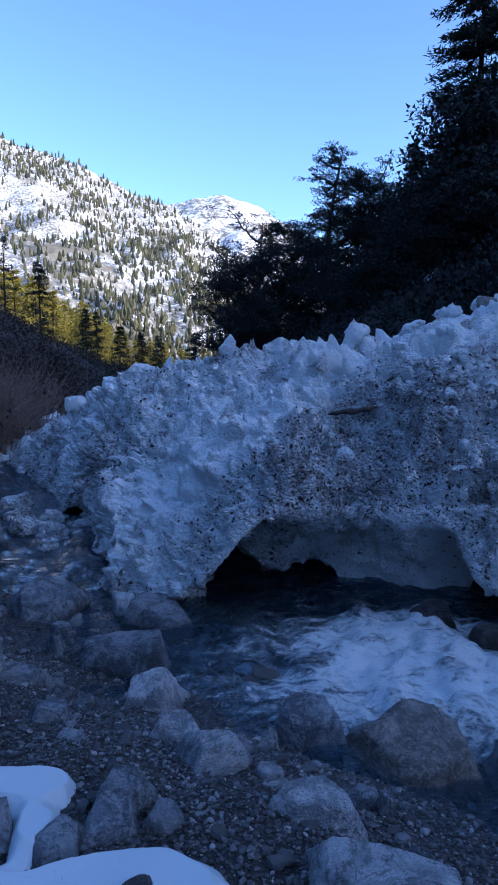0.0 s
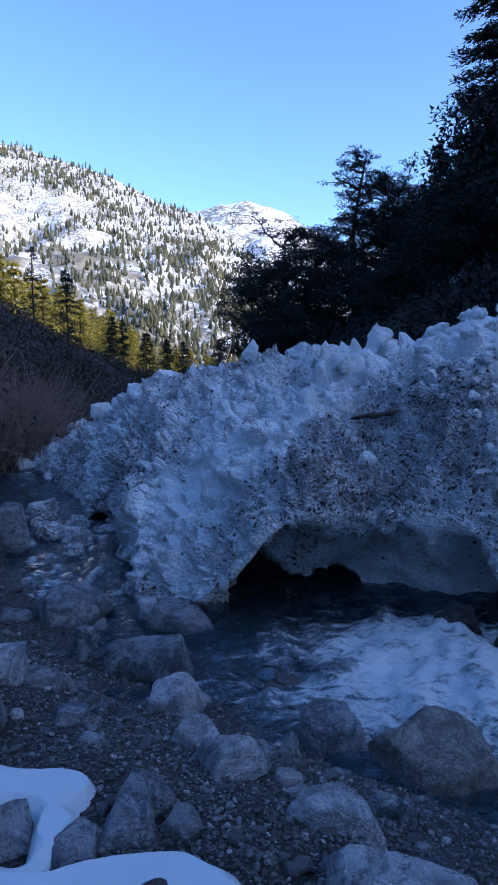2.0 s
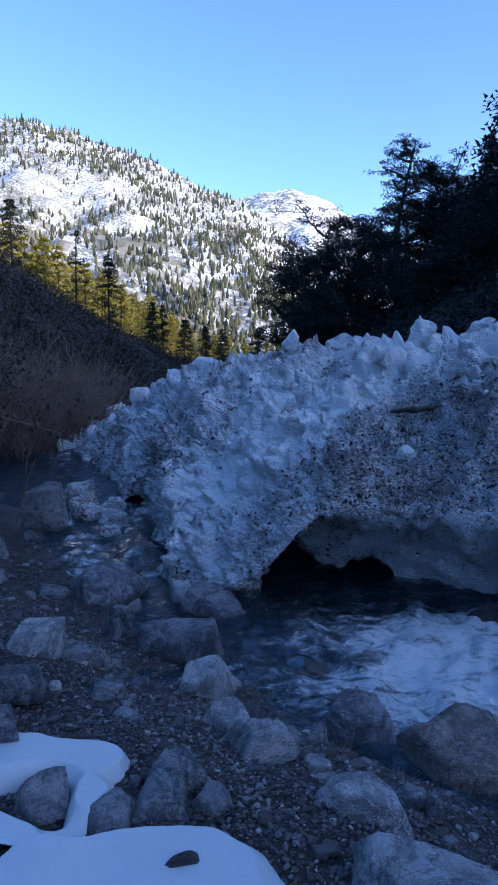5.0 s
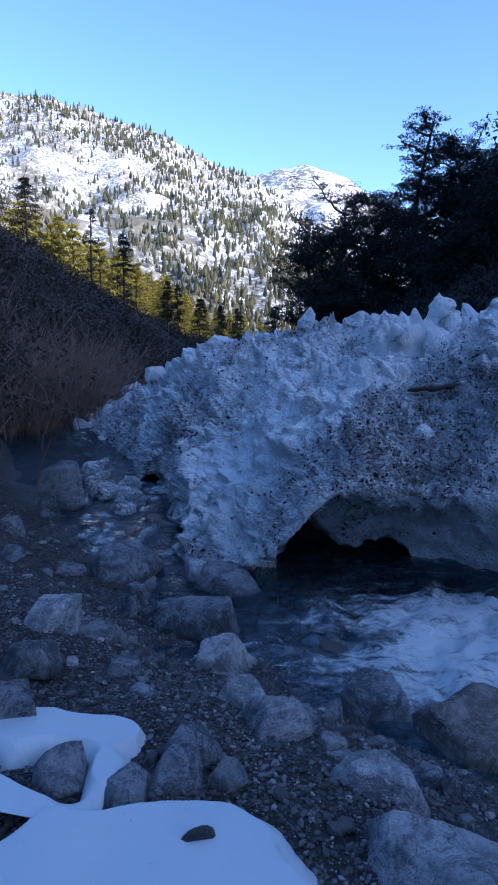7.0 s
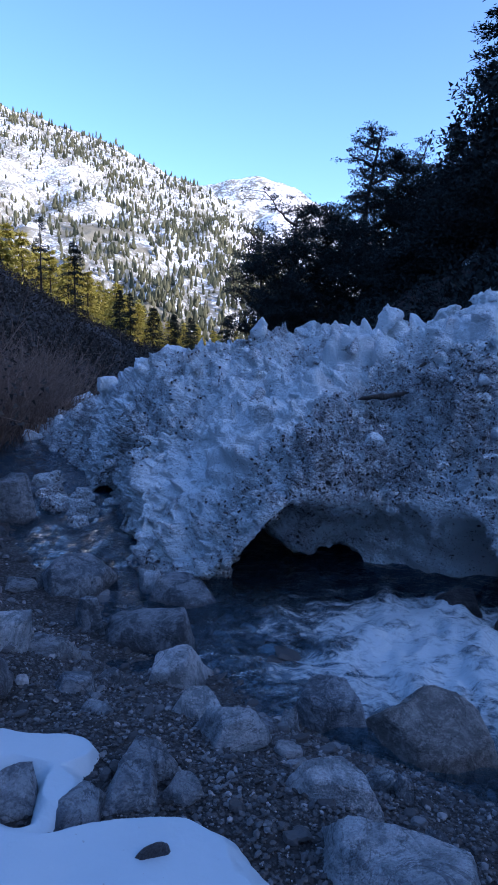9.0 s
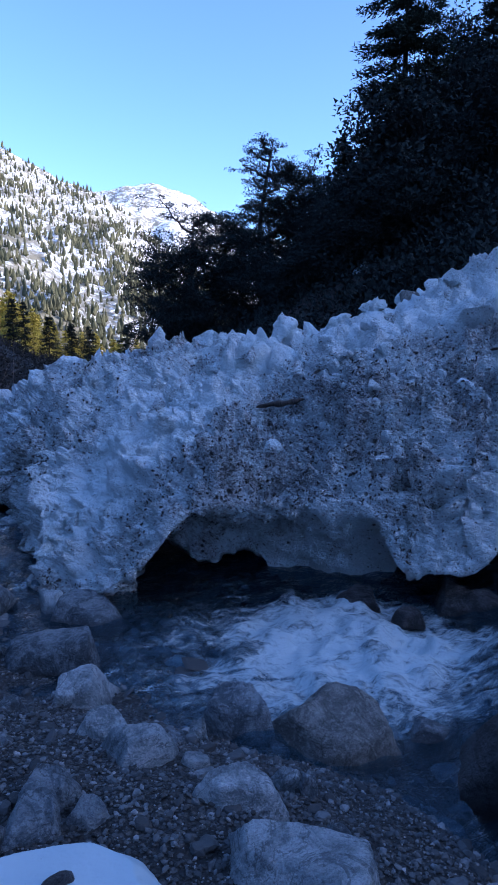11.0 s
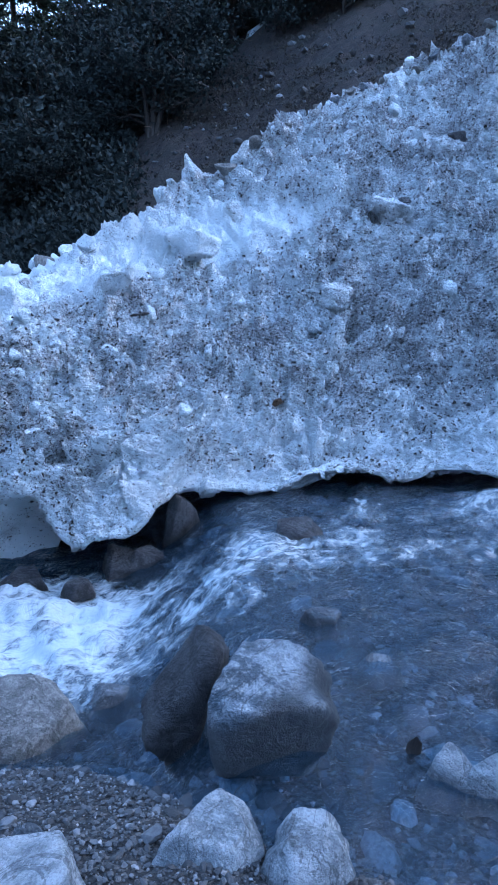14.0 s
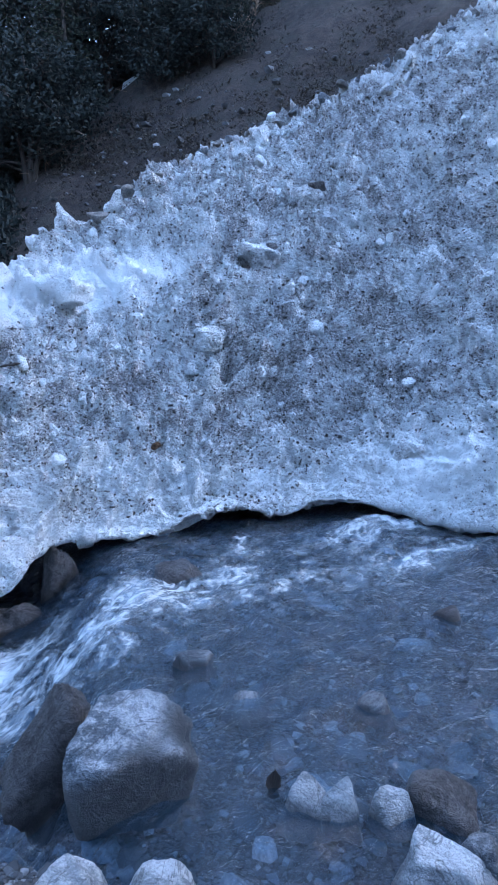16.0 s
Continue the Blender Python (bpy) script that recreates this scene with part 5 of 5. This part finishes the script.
def tumble(count, seed):
    """Smaller lumps strewn over the bank."""
    rng = np.random.default_rng(seed)
    labels = ("small lump of clean avalanche snow", "small grimy lump of avalanche snow")
    pick = np.flatnonzero((SNOW_U > 0.10) & (SNOW_U < 1.0))
    pick = pick[rng.integers(0, len(pick), count)]
    shapes = []
    for k in range(16):
        p, f = hewn(300 + k, 3, 9, (0.5, 0.85), 0.6, 0.13)
        clean = k % 2
        shapes.append(mesh_of("snow_lump", p * 0.5, f, SNOW, marks={"dirt": np.full(len(p), 0.1 if clean else 0.65)}))
    for i, q in enumerate(SNOW_POINTS[pick]):
        r = math.hypot(q[0], q[1])
        k = int(rng.integers(0, 16))
        ob = new("snow_lump", shapes[k])
        size = rng.uniform(0.05, 0.16) * (0.5 + r / 9)
        ob.matrix_world = pose(*q, *rng.uniform(0, 360, 3)) @ Matrix.Diagonal((size, size * 0.9, size * 0.75, 1))
        tagged(ob, labels[0] if k % 2 else labels[1], "snow lump", "snow lumps")


tumble(300, 8)


def chunks(count, seed):
    """Larger broken blocks along the crest and in the white streak."""
    rng = np.random.default_rng(seed)
    az = np.degrees(np.arctan2(SNOW_POINTS[:, 0], SNOW_POINTS[:, 1]))
    r = np.hypot(SNOW_POINTS[:, 0], SNOW_POINTS[:, 1])
    white = clean_band(az, (SNOW_POINTS[:, 2] - EYE_Z) / r)
    pick = np.flatnonzero((SNOW_U > 0.05) & (SNOW_U < 1.0) & ((white > 0.5) | (SNOW_U > 0.8)) & (az > -23) & (az < 68))
    pick = pick[rng.integers(0, len(pick), count)]
    shapes = []
    for k in range(14):
        p, f = hewn(500 + k, 3, 14, (0.36, 0.75), 0.6, 0.15)
        shapes.append(mesh_of("snow_block", p * 0.5, f, SNOW, marks={"dirt": np.full(len(p), 0.1 if k < 10 else 0.5)}))
    for q in pick:
        k = int(rng.integers(0, 14)) if az[q] < 36 else int(rng.integers(10, 14))
        ob = new("snow_block", shapes[k])
        x, y, z = SNOW_POINTS[q]
        size = rng.uniform(0.10, 0.34) * (0.45 + r[q] / 14)
        ob.matrix_world = pose(x, y, z - 0.22 * size, *rng.uniform(0, 360, 3)) @ Matrix.Diagonal((size * rng.uniform(0.9, 1.6), size, size * rng.uniform(0.6, 0.9), 1))
        tagged(ob, "broken block of blue-white avalanche snow" if k < 10 else "broken block of grimy avalanche snow", "snow block", "snow blocks")


chunks(260, 21)


def litter(count, seed):
    """Bark, twigs and small stones frozen into the dirty snow."""
    rng = np.random.default_rng(seed)
    pick = np.flatnonzero((SNOW_U > 0.0) & (SNOW_U < 0.9) & (SNOW_DIRT_SHADE > 0.45))
    q = SNOW_POINTS[pick[rng.integers(0, len(pick), count)]]
    v, f = CHIP
    n = len(q)
    long = rng.uniform(0.006, 0.022, n) * (0.5 + np.hypot(q[:, 0], q[:, 1]) / 10)
    turn = rng.normal(0, 1, (n, 3, 3))
    turn = np.linalg.qr(turn)[0]
    pts = v[None] * rng.uniform(0.6, 1.2, (n, len(v), 1)) * np.stack([long, long * rng.uniform(0.25, 0.8, n), long * 0.35], 1)[:, None]
    P = np.einsum("nij,nvj->nvi", turn, pts) + q[:, None]
    faces = (f[None] + (np.arange(n) * len(v))[:, None, None]).reshape(-1, 3)
    ob = new("woody_debris", mesh_of("woody_debris", P.reshape(-1, 3), faces, BARK, smooth=False))
    tagged(ob, "bark, twigs and grit frozen into dirty snow", "debris", kind="stuff")


litter(11000, 31)


def driftwood(az, s, long, thick, seed, turn, label):
    rng = np.random.default_rng(seed)
    t = np.linspace(-0.5, 0.5, 12)
    pts = np.stack([t * long, rng.normal(0, 0.02 * long, 12), rng.normal(0, 0.02 * long, 12)], 1)
    v, f = tube(pts, thick * (0.55 + 0.45 * rng.random(12)) * np.sqrt(np.clip(1.02 - (2 * t) ** 2, 0.03, 1)), 8)
    ob = new("driftwood", mesh_of("driftwood", v, f, BARK))
    x, y, z = on_snow(az, s)
    out = 1 - (thick + 0.05) / math.hypot(x, y)
    ob.matrix_world = pose(x * out, y * out, z + thick, 0, -8, turn)
    return tagged(ob, label, "wood")


driftwood(9.2, -0.122, 0.48, 0.036, 1, -4, "dark splintered stick frozen into the dirty snow")
driftwood(27.5, -0.03, 0.22, 0.02, 2, -40, "small dark stick frozen into the dirty snow")
driftwood(12.4, -0.07, 0.25, 0.02, 3, 60, "small dark stick frozen into the dirty snow")


def stone_in_snow(az, s, size, seed, material, label):
    p, f = hewn(seed, 3)
    me = mesh_of("stone", p * (size * 0.5, size * 0.45, size * 0.35), f, material, marks={"soaked": np.zeros(len(p))})
    me.set_sharp_from_angle(angle=radians(28))
    ob = new("stone", me)
    x, y, z = on_snow(az, s)
    ob.matrix_world = pose(x, y, z, 0, 0, seed * 37)
    return tagged(ob, label, "stone", "stones in the snow")


stone_in_snow(39.4, -0.158, 0.15, 3, ROCK_RUST, "rusty brown stone lodged in dirty snow")
stone_in_snow(15.2, -0.215, 0.06, 4, ROCK_WET, "small dark stone lodged in dirty snow")
stone_in_snow(53.3, 0.215, 0.42, 5, ROCK_WET, "dark stone under a snow block")
stone_in_snow(49.4, 0.135, 0.35, 6, ROCK_WET, "dark stone under a snow block")
stone_in_snow(19.3, 0.045, 0.4, 7, ROCK_TAN, "brown stone lodged in the snow crest")
for i in range(26):
    a = 33.5 + i * 1.25
    stone_in_snow(a, float(crest_line(np.array([a]))[1][0]) + 0.004 * math.sin(i * 2.3), 0.22 + 0.18 * math.sin(i * 1.7) ** 2, 40 + i, (ROCK_GREY, ROCK_TAN)[i % 2], "grey-brown stone at the edge of the snow")

# a dead leaf standing in the shallows
leaf = new("dead_leaf", mesh_of("dead_leaf", [(0, 0, -0.02), (0.03, 0.004, 0.02), (0.02, 0.0, 0.065), (-0.005, 0.006, 0.085), (-0.03, 0.0, 0.05), (-0.028, 0.005, 0.01), (0, 0.012, 0.035)],
                                [(0, 1, 6), (1, 2, 6), (2, 3, 6), (3, 4, 6), (4, 5, 6), (5, 0, 6)], BARK))
leaf.matrix_world = pose(1.88, 1.42, -0.11, 0, 12, -50)
tagged(leaf, "dark curled dead leaf standing in shallow water", "leaf")


def slope_stones():
    rng = np.random.default_rng(55)
    v, f = BALLS[1]
    n = 2600
    az, r = np.radians(rng.uniform(14, 72, n)), rng.uniform(15, 55, n)
    x, y = r * np.sin(az), r * np.cos(az)
    size = 0.06 * (7.0) ** (rng.random(n) ** 3)
    P = v[None] * rng.uniform(0.6, 1.2, (n, len(v), 1)) * (size[:, None, None] * (0.6, 0.6, 0.4)) + np.stack([x, y, ground_z(x, y) + 0.1 * size + 0.25 * vnoise(xyz(x, y), 3, 3)], 1)[:, None]
    faces = (f[None] + (np.arange(n) * len(v))[:, None, None]).reshape(-1, 3)
    ob = new("scree", mesh_of("scree", P.reshape(-1, 3), faces, GRAVEL, smooth=False))
    tagged(ob, "loose stones scattered on the steep earth slope", "stones", kind="stuff")


slope_stones()


def fallen_branch(az, r, long, seed):
    rng = np.random.default_rng(seed)
    wood = []
    t = np.linspace(0, 1, 8)
    main = np.stack([long * t, 0.1 * long * np.sin(3 * t), 0.12 * long * t], 1) + rng.normal(0, 0.03 * long, (8, 3))
    wood.append(tube(main, np.linspace(0.05, 0.015, 8), 5))
    for j in range(2, 8):
        for _ in range(2):
            end = main[j] + rng.normal(0, 0.22 * long, 3)
            wood.append(tube(np.linspace(main[j], end, 4) + rng.normal(0, 0.02 * long, (4, 3)), (0.025, 0.018, 0.012, 0.006), 4))
    ob = new("fallen_branch", mesh_of("fallen_branch", *joined(wood), TWIG))
    x, y = r * math.sin(radians(az)), r * math.cos(radians(az))
    ob.matrix_world = pose(x, y, float(ground_z(x, y)) + 0.15, 0, -20, rng.uniform(0, 360))
    return tagged(ob, "bare fallen branch on the steep earth slope", "branch", "fallen branches")


for az, r, long, seed in ((44, 33, 2.6, 1), (47, 34, 2.2, 2), (41, 33, 2.0, 3), (38, 31, 2.4, 4), (29, 27, 2.0, 5)):
    fallen_branch(az, r, long, seed)


def slope_snow(az, r, wide, deep, turn, seed):
    n = 40
    X, Y = np.meshgrid(np.linspace(-1, 1, n), np.linspace(-1, 1, n), indexing="ij")
    c, s = math.cos(radians(turn)), math.sin(radians(turn))
    x0, y0 = r * math.sin(radians(az)), r * math.cos(radians(az))
    wx, wy = x0 + X * wide * c - Y * deep * s, y0 + X * wide * s + Y * deep * c
    field = 0.75 - X**2 - Y**2 + 0.55 * fbm(xyz(wx, wy), 0.8, 3, seed).reshape(X.shape)
    z = ground_z(wx, wy) + 0.55 * np.clip(field, -0.5, 0.6) + 0.30
    keep = (field > -0.05).ravel()
    f = grid_faces(n, n)[:, ::-1]
    f = f[keep[f].all(1)]
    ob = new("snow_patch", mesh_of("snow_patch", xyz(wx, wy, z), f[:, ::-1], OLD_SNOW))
    return tagged(ob, "leftover snow patch on the dark earth slope", "snow", "snow patches")


slope_snow(15.2, 27, 1.0, 0.35, 45, 1)
slope_snow(37, 35, 0.7, 0.4, 10, 2)
slope_snow(45.5, 36, 1.3, 0.7, 30, 3)
slope_snow(61, 24, 0.8, 0.5, 20, 4)
slope_snow(65, 23.5, 1.1, 0.6, 20, 5)
